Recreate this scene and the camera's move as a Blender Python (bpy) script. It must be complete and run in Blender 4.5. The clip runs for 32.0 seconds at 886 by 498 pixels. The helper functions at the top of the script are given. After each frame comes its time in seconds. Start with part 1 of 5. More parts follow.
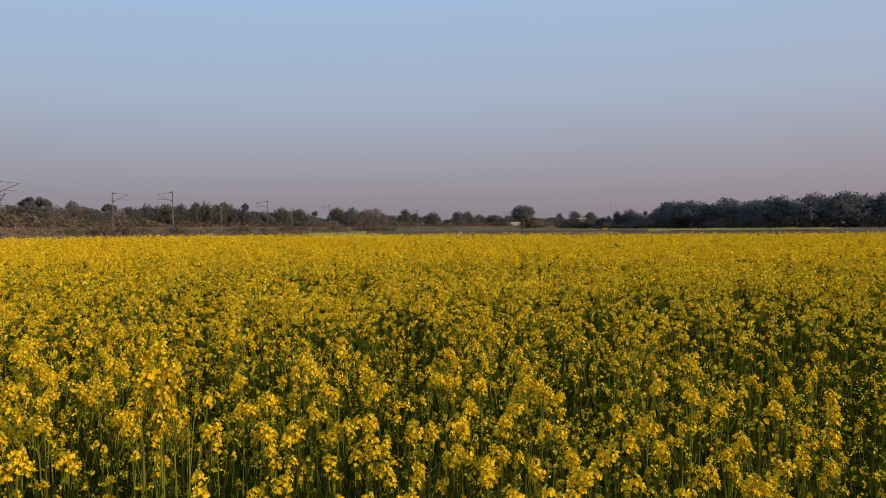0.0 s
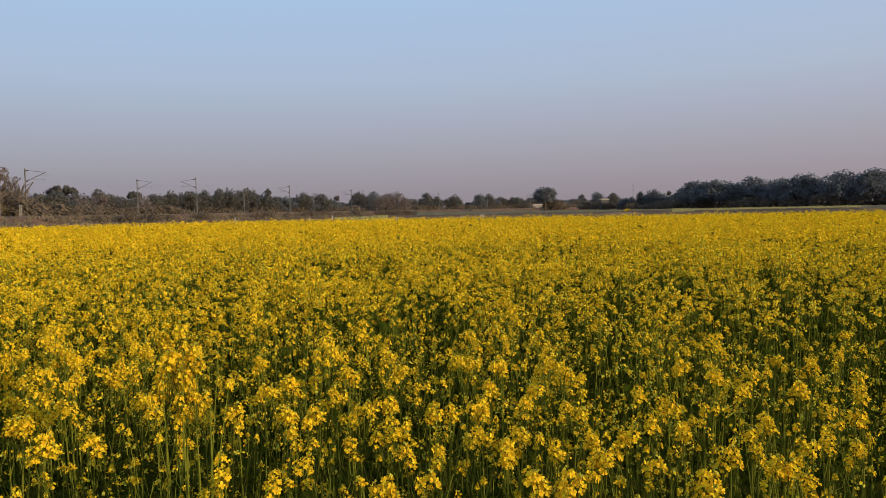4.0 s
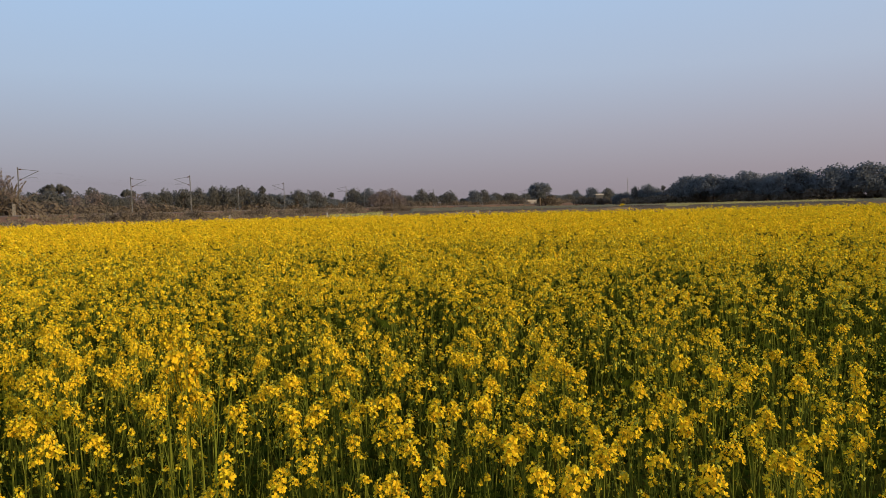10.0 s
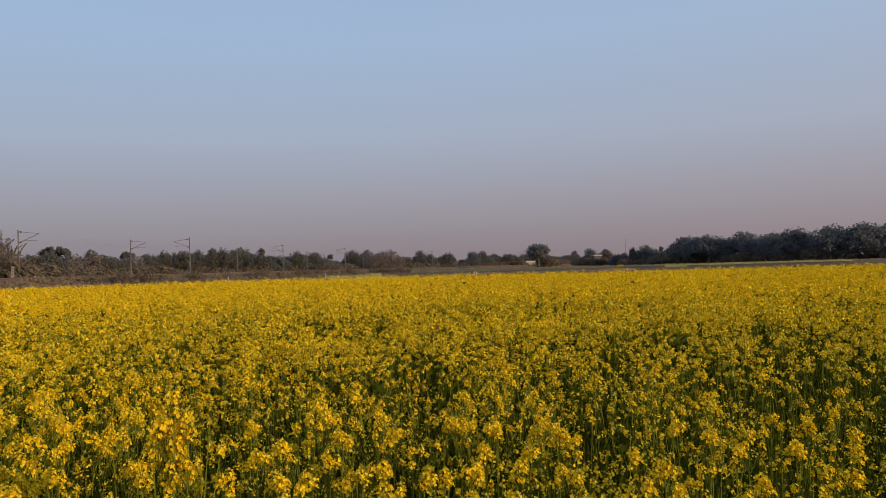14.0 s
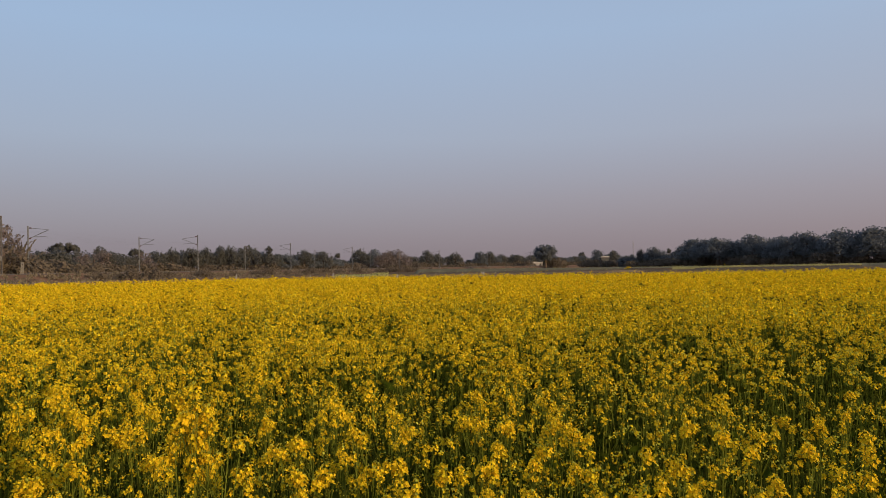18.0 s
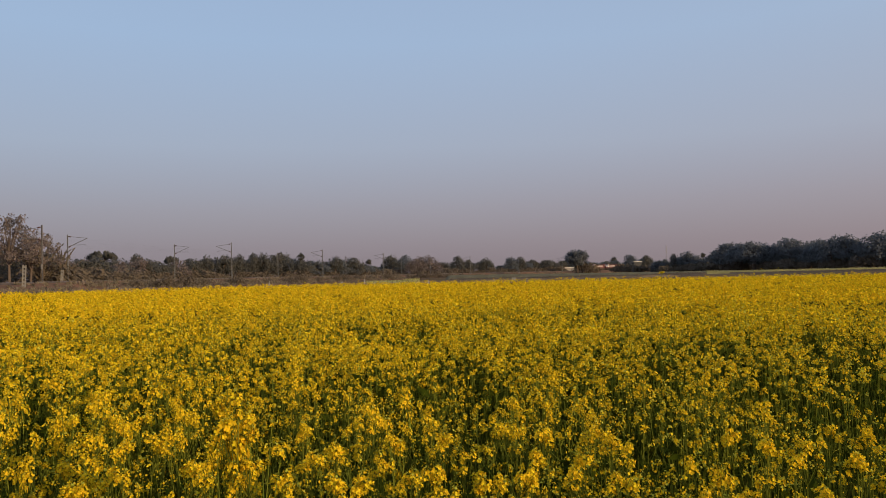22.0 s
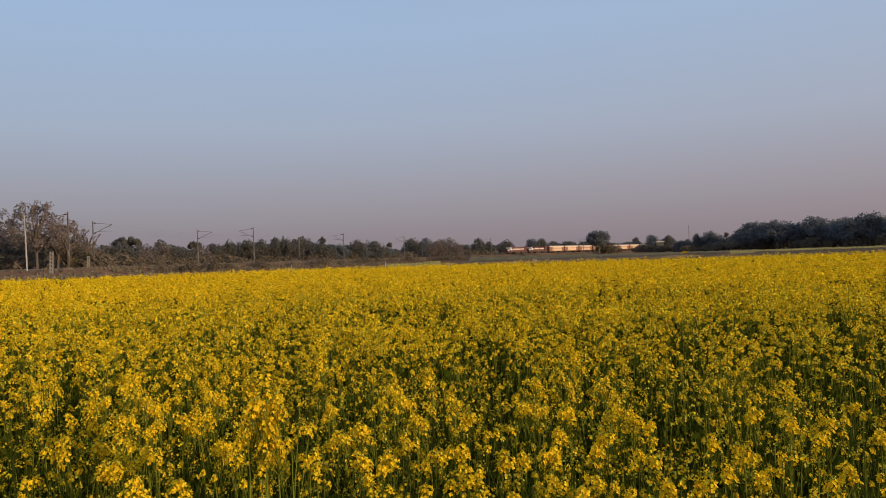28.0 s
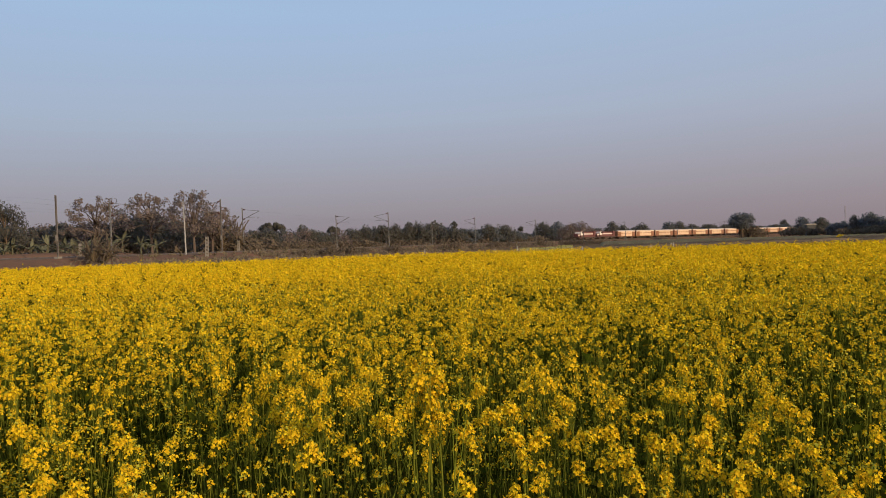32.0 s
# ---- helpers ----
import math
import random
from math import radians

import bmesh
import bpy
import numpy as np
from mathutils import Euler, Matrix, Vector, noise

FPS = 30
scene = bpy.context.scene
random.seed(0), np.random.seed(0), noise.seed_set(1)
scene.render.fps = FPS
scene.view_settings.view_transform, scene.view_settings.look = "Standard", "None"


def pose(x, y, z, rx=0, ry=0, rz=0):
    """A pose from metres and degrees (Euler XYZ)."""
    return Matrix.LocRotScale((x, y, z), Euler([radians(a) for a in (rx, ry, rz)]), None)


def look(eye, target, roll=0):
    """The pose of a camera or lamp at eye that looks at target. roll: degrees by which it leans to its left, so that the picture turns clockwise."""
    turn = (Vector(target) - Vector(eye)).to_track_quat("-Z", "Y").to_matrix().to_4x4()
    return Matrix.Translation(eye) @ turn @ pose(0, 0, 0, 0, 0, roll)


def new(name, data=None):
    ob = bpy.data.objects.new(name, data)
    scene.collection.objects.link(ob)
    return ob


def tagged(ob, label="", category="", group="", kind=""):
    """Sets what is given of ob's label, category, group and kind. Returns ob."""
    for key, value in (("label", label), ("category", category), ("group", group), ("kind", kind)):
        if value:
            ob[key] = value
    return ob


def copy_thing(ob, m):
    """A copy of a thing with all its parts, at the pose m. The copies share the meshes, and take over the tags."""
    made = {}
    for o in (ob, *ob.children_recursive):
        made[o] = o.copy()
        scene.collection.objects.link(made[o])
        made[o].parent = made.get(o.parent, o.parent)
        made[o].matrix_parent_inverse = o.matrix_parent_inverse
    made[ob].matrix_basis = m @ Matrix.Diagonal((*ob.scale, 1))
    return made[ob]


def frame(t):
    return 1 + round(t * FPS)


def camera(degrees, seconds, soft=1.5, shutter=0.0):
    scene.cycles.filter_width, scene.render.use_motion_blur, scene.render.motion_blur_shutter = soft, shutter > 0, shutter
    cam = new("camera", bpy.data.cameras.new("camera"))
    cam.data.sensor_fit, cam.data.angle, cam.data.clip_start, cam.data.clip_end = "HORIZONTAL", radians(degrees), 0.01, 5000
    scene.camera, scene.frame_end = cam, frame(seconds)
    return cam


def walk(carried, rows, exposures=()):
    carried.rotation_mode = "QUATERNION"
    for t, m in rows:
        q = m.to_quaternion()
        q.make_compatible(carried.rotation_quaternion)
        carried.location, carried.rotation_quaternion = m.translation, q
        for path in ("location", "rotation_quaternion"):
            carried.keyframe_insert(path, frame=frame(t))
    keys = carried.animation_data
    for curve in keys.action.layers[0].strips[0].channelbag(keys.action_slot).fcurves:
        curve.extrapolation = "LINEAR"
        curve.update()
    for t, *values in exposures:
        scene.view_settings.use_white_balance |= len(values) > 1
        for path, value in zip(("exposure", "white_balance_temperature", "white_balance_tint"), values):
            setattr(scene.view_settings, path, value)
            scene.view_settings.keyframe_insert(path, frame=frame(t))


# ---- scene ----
# camera and its walk
cam = camera(62.00, 32.0, soft=0.8)
PATH = [
    (0.0, look((0.000, -0.000, 1.700), (-0.0751, 9.9951, 1.3987), -0.35)),
    (0.5, look((0.005, 0.019, 1.692), (-0.1006, 10.0094, 1.2660), -0.53)),
    (1.0, look((0.013, 0.018, 1.698), (-0.1258, 10.0045, 1.2029), -0.58)),
    (1.5, look((0.009, 0.020, 1.697), (-0.1738, 10.0064, 1.2024), -0.62)),
    (2.0, look((0.013, 0.024, 1.696), (-0.2187, 10.0080, 1.1827), -0.63)),
    (2.5, look((0.021, 0.023, 1.693), (-0.2606, 10.0053, 1.1627), -0.64)),
    (3.0, look((0.029, 0.021, 1.692), (-0.2877, 10.0028, 1.1751), -0.83)),
    (3.5, look((0.022, 0.013, 1.694), (-0.3385, 9.9929, 1.1674), -0.97)),
    (5.5, look((0.002, 0.018, 1.699), (-0.3401, 9.9981, 1.1723), -1.42)),
    (6.0, look((-0.000, 0.015, 1.707), (-0.2950, 9.9968, 1.1890), -1.40)),
    (6.5, look((-0.002, 0.019, 1.707), (-0.3142, 10.0024, 1.2304), -1.43)),
    (7.0, look((-0.005, 0.015, 1.702), (-0.3138, 9.9985, 1.2195), -1.39)),
    (7.5, look((-0.002, 0.016, 1.696), (-0.3107, 9.9994, 1.2025), -1.37)),
    (8.0, look((-0.002, 0.018, 1.696), (-0.3000, 9.9980, 1.1394), -1.40)),
    (8.5, look((-0.004, 0.011, 1.702), (-0.3015, 9.9905, 1.1370), -1.38)),
    (9.0, look((-0.010, 0.015, 1.699), (-0.3096, 9.9939, 1.1297), -1.19)),
    (9.5, look((-0.011, 0.013, 1.698), (-0.3192, 9.9919, 1.1210), -1.30)),
    (10.0, look((-0.007, 0.009, 1.701), (-0.3177, 9.9877, 1.1204), -1.47)),
    (10.5, look((-0.005, 0.009, 1.703), (-0.3193, 9.9869, 1.1229), -1.67)),
    (11.0, look((-0.005, 0.011, 1.702), (-0.3199, 9.9894, 1.1240), -1.82)),
    (11.5, look((-0.005, 0.004, 1.706), (-0.3215, 9.9853, 1.1818), -1.83)),
    (12.0, look((-0.005, 0.008, 1.704), (-0.3172, 9.9943, 1.2802), -1.75)),
    (12.5, look((-0.005, 0.003, 1.708), (-0.3086, 9.9973, 1.5392), -1.70)),
    (13.0, look((-0.005, -0.003, 1.712), (-0.2970, 9.9923, 1.7837), -1.66)),
    (13.5, look((-0.004, -0.006, 1.714), (-0.2803, 9.9887, 1.8991), -1.69)),
    (14.0, look((0.019, -0.007, 1.712), (-0.2536, 9.9863, 1.9612), -1.61)),
    (14.5, look((-0.011, -0.003, 1.710), (-0.2851, 9.9892, 1.9790), -1.39)),
    (16.5, look((-0.016, -0.027, 1.705), (-0.3067, 9.9637, 2.0093), -1.24)),
    (17.0, look((-0.014, -0.028, 1.710), (-0.3103, 9.9633, 2.0034), -1.19)),
    (17.5, look((-0.018, -0.038, 1.711), (-0.3347, 9.9534, 1.9618), -1.16)),
    (18.0, look((-0.016, -0.039, 1.713), (-0.3846, 9.9512, 1.9645), -1.04)),
    (18.5, look((-0.014, -0.041, 1.714), (-0.4328, 9.9467, 1.9678), -0.95)),
    (19.0, look((-0.017, -0.041, 1.715), (-0.5068, 9.9433, 1.9781), -1.00)),
    (19.5, look((-0.019, -0.038, 1.716), (-0.5444, 9.9438, 2.0013), -1.05)),
    (20.0, look((-0.023, -0.037, 1.715), (-0.5854, 9.9430, 2.0008), -1.16)),
    (20.5, look((-0.031, -0.032, 1.719), (-0.6054, 9.9458, 2.0429), -1.27)),
    (21.0, look((-0.033, -0.028, 1.720), (-0.6409, 9.9479, 2.0584), -1.36)),
    (21.5, look((-0.037, -0.026, 1.718), (-0.6881, 9.9474, 2.0561), -1.40)),
    (22.0, look((-0.041, -0.032, 1.716), (-0.8227, 9.9319, 2.0544), -1.32)),
    (22.5, look((-0.045, -0.043, 1.718), (-1.0694, 9.8992, 2.0514), -1.28)),
    (23.0, look((-0.044, -0.052, 1.719), (-1.1193, 9.8847, 2.0529), -1.35)),
    (23.5, look((-0.038, -0.050, 1.719), (-1.0993, 9.8877, 2.0530), -1.39)),
    (24.0, look((-0.034, -0.044, 1.715), (-1.0719, 9.8974, 2.0258), -1.49)),
    (24.5, look((-0.033, -0.045, 1.715), (-1.0631, 9.8988, 1.9645), -1.55)),
    (25.0, look((-0.031, -0.048, 1.714), (-1.0436, 9.8986, 1.9234), -1.61)),
    (25.5, look((-0.031, -0.054, 1.715), (-1.0349, 9.8938, 1.8995), -1.69)),
    (27.5, look((-0.041, -0.057, 1.713), (-1.0665, 9.8892, 1.8279), -1.80)),
    (28.0, look((-0.044, -0.061, 1.714), (-1.1105, 9.8818, 1.8216), -1.90)),
    (28.5, look((-0.047, -0.064, 1.716), (-1.1454, 9.8754, 1.8108), -1.92)),
    (29.0, look((-0.050, -0.063, 1.715), (-1.1760, 9.8733, 1.8018), -1.90)),
    (29.5, look((-0.050, -0.065, 1.714), (-1.2033, 9.8680, 1.7991), -1.89)),
    (30.0, look((-0.053, -0.076, 1.717), (-1.2700, 9.8498, 1.7996), -1.93)),
    (30.5, look((-0.056, -0.090, 1.719), (-1.4153, 9.8164, 1.8073), -2.01)),
    (31.0, look((-0.068, -0.119, 1.718), (-1.7137, 9.7445, 1.8111), -1.90)),
    (31.5, look((-0.079, -0.153, 1.721), (-2.2641, 9.6049, 1.7821), -1.99)),
    (32.0, look((-0.095, -0.202, 1.723), (-2.9028, 9.3952, 1.6731), -1.97)),
]
# the picture brightens while the camera looks down into the crop
EXPOSURES = [(0, 0.08, 6300, 8), (1, 0.23, 6250, 6.5), (3, 0.23, 6250, 6.5), (9, 0.25, 6230, 6.3), (12, 0.15, 6350, 8), (13, 0.0, 6520, 9.5), (19, 0.0, 6580, 9.8), (23, 0.0, 6580, 9.8), (28, 0.0, 6560, 9.6), (32, 0.08, 6500, 9.6)]
walk(cam, PATH, EXPOSURES)

# ---- light ----
SUN_ELEVATION, SUN_AZIMUTH = 11.0, 122.0   # degrees; azimuth clockwise from the view's forward way
world = bpy.data.worlds.new("evening_sky")
scene.world = world
world.use_nodes = True
wn, wl = world.node_tree.nodes, world.node_tree.links
wn.clear()
sky = wn.new("ShaderNodeTexSky")
sky.sky_type, sky.sun_disc = "NISHITA", False
sky.sun_elevation, sky.sun_rotation = radians(SUN_ELEVATION), radians(SUN_AZIMUTH)
sky.air_density, sky.dust_density, sky.ozone_density = 1.2, 3.0, 2.0
dim = wn.new("ShaderNodeVectorMath")
dim.operation = "SCALE"
dim.inputs["Scale"].default_value = 0.10
coord = wn.new("ShaderNodeTexCoord")
split = wn.new("ShaderNodeSeparateXYZ")
ramp = wn.new("ShaderNodeValToRGB")
ramp.color_ramp.elements[0].position, ramp.color_ramp.elements[0].color = 0.0, (0.275, 0.235, 0.265, 1)
ramp.color_ramp.elements[1].position, ramp.color_ramp.elements[1].color = 1.0, (0.25, 0.39, 0.68, 1)
for at, col in ((0.04, (0.305, 0.275, 0.325)), (0.09, (0.34, 0.335, 0.415)), (0.17, (0.38, 0.445, 0.585)), (0.30, (0.37, 0.51, 0.735))):
    e = ramp.color_ramp.elements.new(at)
    e.color = (*col, 1)
blend = wn.new("ShaderNodeMix")
blend.data_type = "RGBA"
blend.inputs["Factor"].default_value = 0.85
back = wn.new("ShaderNodeBackground")
back.inputs["Strength"].default_value = 1.0
out = wn.new("ShaderNodeOutputWorld")
wl.new(coord.outputs["Generated"], split.inputs[0])
wl.new(split.outputs["Z"], ramp.inputs[0])
wl.new(sky.outputs[0], dim.inputs[0])
wl.new(dim.outputs[0], blend.inputs["A"])
wl.new(ramp.outputs[0], blend.inputs["B"])
# the hazy air grows warmer all round towards the sun's side of the sky
side = wn.new("ShaderNodeVectorMath")
side.operation = "DOT_PRODUCT"
side.inputs[1].default_value = (math.sin(radians(SUN_AZIMUTH)), math.cos(radians(SUN_AZIMUTH)), 0.0)
warm = wn.new("ShaderNodeMapRange")
warm.inputs[1].default_value, warm.inputs[2].default_value = -1.0, 1.0
tint = wn.new("ShaderNodeMix")
tint.data_type, tint.blend_type = "RGBA", "MULTIPLY"
tint.inputs["B"].default_value = (1.2, 1.04, 0.94, 1)
wl.new(coord.outputs["Generated"], side.inputs[0])
wl.new(side.outputs["Value"], warm.inputs[0])
wl.new(warm.outputs[0], tint.inputs["Factor"])
wl.new(blend.outputs["Result"], tint.inputs["A"])
wl.new(tint.outputs["Result"], back.inputs[0])
wl.new(back.outputs[0], out.inputs[0])

sun_data = bpy.data.lights.new("sun", "SUN")
sun_data.energy, sun_data.angle, sun_data.color = 4.0, radians(0.6), (1.0, 0.76, 0.46)
sun = new("sun", sun_data)
sa, se = radians(SUN_AZIMUTH), radians(SUN_ELEVATION)
toward = Vector((math.sin(sa) * math.cos(se), math.cos(sa) * math.cos(se), math.sin(se)))
sun.matrix_world = look(toward * 50, (0, 0, 0))


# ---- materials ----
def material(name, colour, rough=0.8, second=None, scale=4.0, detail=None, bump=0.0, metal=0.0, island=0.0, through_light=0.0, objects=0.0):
    """A Principled material: two colours mixed by coarse and fine noise, value varied per piece, optional bump and translucency."""
    m = bpy.data.materials.new(name)
    m.use_nodes = True
    n, l = m.node_tree.nodes, m.node_tree.links
    b = n["Principled BSDF"]
    b.inputs["Roughness"].default_value, b.inputs["Metallic"].default_value = rough, metal
    if through_light or rough >= 0.85:
        b.inputs["Specular IOR Level"].default_value = 0.0
    tc = n.new("ShaderNodeTexCoord")
    n1, n2 = n.new("ShaderNodeTexNoise"), n.new("ShaderNodeTexNoise")
    n1.inputs["Scale"].default_value, n2.inputs["Scale"].default_value = scale, scale * 9
    n1.inputs["Detail"].default_value = n2.inputs["Detail"].default_value = 4
    l.new(tc.outputs["Object"], n1.inputs["Vector"])
    l.new(tc.outputs["Object"], n2.inputs["Vector"])
    add = n.new("ShaderNodeMath")
    add.operation = "MULTIPLY_ADD"
    add.inputs[1].default_value = 0.45
    l.new(n2.outputs["Fac"], add.inputs[0])
    l.new(n1.outputs["Fac"], add.inputs[2])
    spread = n.new("ShaderNodeMapRange")
    spread.inputs[1].default_value, spread.inputs[2].default_value = 0.52, 0.92
    l.new(add.outputs[0], spread.inputs[0])
    mix = n.new("ShaderNodeMix")
    mix.data_type = "RGBA"
    mix.inputs["A"].default_value = (*colour, 1)
    mix.inputs["B"].default_value = (*(second or [c * 0.7 for c in colour]), 1)
    l.new(spread.outputs[0], mix.inputs["Factor"])
    colour_out = mix.outputs["Result"]
    if island or objects:
        src = n.new("ShaderNodeNewGeometry").outputs["Random Per Island"] if island else n.new("ShaderNodeObjectInfo").outputs["Random"]
        amount = island or objects
        rng = n.new("ShaderNodeMapRange")
        rng.inputs[3].default_value, rng.inputs[4].default_value = 1 - amount, 1 + amount
        l.new(src, rng.inputs[0])
        hsv = n.new("ShaderNodeHueSaturation")
        l.new(rng.outputs[0], hsv.inputs["Value"])
        hue = n.new("ShaderNodeMapRange")
        hue.inputs[3].default_value, hue.inputs[4].default_value = 0.5 - amount * 0.05, 0.5 + amount * 0.05
        wild = n.new("ShaderNodeMath")
        wild.operation = "FRACT"
        seven = n.new("ShaderNodeMath")
        seven.operation = "MULTIPLY"
        seven.inputs[1].default_value = 7.13
        l.new(src, seven.inputs[0])
        l.new(seven.outputs[0], wild.inputs[0])
        l.new(wild.outputs[0], hue.inputs[0])
        l.new(hue.outputs[0], hsv.inputs["Hue"])
        l.new(colour_out, hsv.inputs["Color"])
        colour_out = hsv.outputs["Color"]
    l.new(colour_out, b.inputs["Base Color"])
    if bump:
        bp = n.new("ShaderNodeBump")
        bp.inputs["Strength"].default_value, bp.inputs["Distance"].default_value = bump, 0.02
        l.new(add.outputs[0], bp.inputs["Height"])
        l.new(bp.outputs[0], b.inputs["Normal"])
    if through_light:
        tr = n.new("ShaderNodeBsdfTranslucent")
        l.new(colour_out, tr.inputs["Color"])
        ms = n.new("ShaderNodeMixShader")
        ms.inputs[0].default_value = through_light
        l.new(b.outputs[0], ms.inputs[1])
        l.new(tr.outputs[0], ms.inputs[2])
        l.new(ms.outputs[0], n["Material Output"].inputs["Surface"])
    return m


PETAL = material("mustard_petal", (0.89, 0.618, 0.022), 0.55, (0.64, 0.422, 0.014), 11, island=0.28, through_light=0.30)
BUD = material("mustard_bud", (0.55, 0.49, 0.06), 0.6, (0.37, 0.37, 0.04), 40, island=0.2, through_light=0.2)
STEM = material("mustard_stem", (0.178, 0.192, 0.024), 0.55, (0.112, 0.126, 0.014), 12, island=0.25, through_light=0.1)
LEAF = material("mustard_leaf", (0.052, 0.063, 0.006), 0.6, (0.034, 0.043, 0.004), 10, island=0.3, through_light=0.25)
# olive-brown that paints in the shade between the flower heads
SHADED_CROP_FLOOR = material("shade_coloured_crop_floor", (0.096, 0.082, 0.009), 0.95, (0.058, 0.054, 0.007), 3.0, bump=0.6)
SOIL = material("field_soil", (0.12, 0.085, 0.055), 0.95, (0.08, 0.07, 0.035), 0.6, bump=0.5)
FALLOW = material("fallow_ground", (0.20, 0.13, 0.078), 0.95, (0.125, 0.095, 0.05), 0.02, bump=0.4)
EARTH = material("embankment_earth", (0.205, 0.115, 0.072), 0.95, (0.135, 0.083, 0.056), 0.15, bump=0.6)
BALLAST = material("ballast", (0.18, 0.125, 0.09), 0.95, (0.12, 0.09, 0.068), 3.0, bump=0.8)
DRY = material("dry_scrub", (0.255, 0.196, 0.135), 0.9, (0.165, 0.135, 0.090), 0.25, island=0.2, through_light=0.35)
RAIL = material("rail_steel", (0.16, 0.11, 0.085), 0.45, (0.22, 0.19, 0.17), 2.0, metal=0.7)
GALV = material("galvanised_steel", (0.22, 0.213, 0.205), 0.6, (0.13, 0.126, 0.122), 1.2, metal=0.2)
DARK_STEEL = material("weathered_steel", (0.085, 0.075, 0.07), 0.7, (0.13, 0.115, 0.105), 1.0)
PALE_STEEL = material("painted_steel", (0.32, 0.31, 0.30), 0.6, (0.24, 0.23, 0.22), 1.2)
PORCELAIN = material("insulator", (0.10, 0.045, 0.03), 0.3, (0.07, 0.03, 0.02), 8)
WIRE = material("wire", (0.16, 0.15, 0.15), 0.6)
CONCRETE = material("concrete", (0.26, 0.235, 0.205), 0.9, (0.18, 0.165, 0.145), 1.5, bump=0.3)
BARK = material("bark", (0.13, 0.095, 0.07), 0.95, (0.08, 0.06, 0.045), 1.5, bump=0.6)
PALE_BARK = material("pale_bark", (0.135, 0.10, 0.082), 0.9, (0.09, 0.07, 0.058), 1.5, bump=0.5)
# dark orchard leaves, greyed and lightened: the distant haze is put into the colour
HAZED_DARK_LEAF = material("hazed_orchard_foliage", (0.180, 0.186, 0.186), 0.85, (0.150, 0.156, 0.158), 0.25, island=0.03, through_light=0.6)
# dull green, paled the same way with haze painted into the base colour
HAZED_GREEN_LEAF = material("hazed_roadside_foliage", (0.150, 0.140, 0.118), 0.85, (0.122, 0.117, 0.102), 0.25, island=0.05, through_light=0.6)
# dry reddish-brown leaves; the paler, pinker tone is haze mixed into the colour
HAZED_RUST_LEAF = material("hazed_dry_brown_foliage", (0.255, 0.195, 0.165), 0.85, (0.18, 0.145, 0.125), 0.3, island=0.25, through_light=0.5)
PALE_CROP = material("pale_crop", (0.37, 0.335, 0.14), 0.7, (0.28, 0.26, 0.10), 1.0, island=0.25, through_light=0.2)
BUND = material("grassy_bund", (0.15, 0.135, 0.09), 0.95, (0.11, 0.10, 0.065), 0.3, bump=0.5)
SCRUB_LEAF = material("verge_bush_foliage", (0.19, 0.146, 0.104), 0.85, (0.137, 0.110, 0.080), 0.4, island=0.12, through_light=0.4)
BANANA = material("banana_leaf", (0.17, 0.165, 0.105), 0.6, (0.12, 0.118, 0.075), 0.8, island=0.25, through_light=0.25)
WHITEWASH = material("whitewashed_wall", (0.72, 0.66, 0.58), 0.85, (0.55, 0.48, 0.40), 0.6)
ROOF = material("sheet_roof", (0.40, 0.36, 0.33), 0.6, (0.28, 0.24, 0.22), 0.7)
DARK = material("dark_opening", (0.03, 0.03, 0.03), 0.7)
WAGON = material("wagon_paint", (0.70, 0.51, 0.36), 0.5, (0.56, 0.38, 0.25), 0.3, bump=0.1, objects=0.12)
WAGON_TOP = material("wagon_pale_paint", (0.68, 0.56, 0.45), 0.5, (0.55, 0.42, 0.31), 0.4, objects=0.1)
WAGON_RUST = material("wagon_end_paint", (0.27, 0.115, 0.06), 0.6, (0.19, 0.085, 0.045), 0.5)
UNDER = material("underframe", (0.05, 0.035, 0.03), 0.8, (0.09, 0.05, 0.035), 0.8)
LOCO_RED = material("locomotive_maroon", (0.15, 0.048, 0.04), 0.45, (0.10, 0.036, 0.03), 0.5)
LOCO_CREAM = material("locomotive_cream", (0.75, 0.70, 0.64), 0.45, (0.60, 0.54, 0.48), 0.5)
GLASS = material("dark_glass", (0.02, 0.025, 0.03), 0.1)


# ---- mesh helpers ----
def mesh_of(name, verts, quads=(), tris=(), mats=(), quad_mat=None, tri_mat=None, smooth=False):
    """A mesh from numpy arrays of corners, quads and triangles."""
    me = bpy.data.meshes.new(name)
    v = np.asarray(verts, dtype=np.float32).reshape(-1, 3)
    q = np.asarray(quads, dtype=np.int32).reshape(-1, 4)
    t = np.asarray(tris, dtype=np.int32).reshape(-1, 3)
    me.vertices.add(len(v))
    me.vertices.foreach_set("co", v.ravel())
    me.loops.add(q.size + t.size)
    me.loops.foreach_set("vertex_index", np.concatenate([q.ravel(), t.ravel()]))
    me.polygons.add(len(q) + len(t))
    starts = np.concatenate([np.arange(len(q)) * 4, q.size + np.arange(len(t)) * 3]).astype(np.int32)
    me.polygons.foreach_set("loop_start", starts)
    for m in mats:
        me.materials.append(m)
    index = np.concatenate([np.zeros(len(q), np.int32) if quad_mat is None else np.asarray(quad_mat, np.int32),
                            np.zeros(len(t), np.int32) if tri_mat is None else np.asarray(tri_mat, np.int32)])
    me.polygons.foreach_set("material_index", index)
    me.polygons.foreach_set("use_smooth", np.full(len(q) + len(t), smooth, dtype=bool))
    me.update(calc_edges=True)
    return me


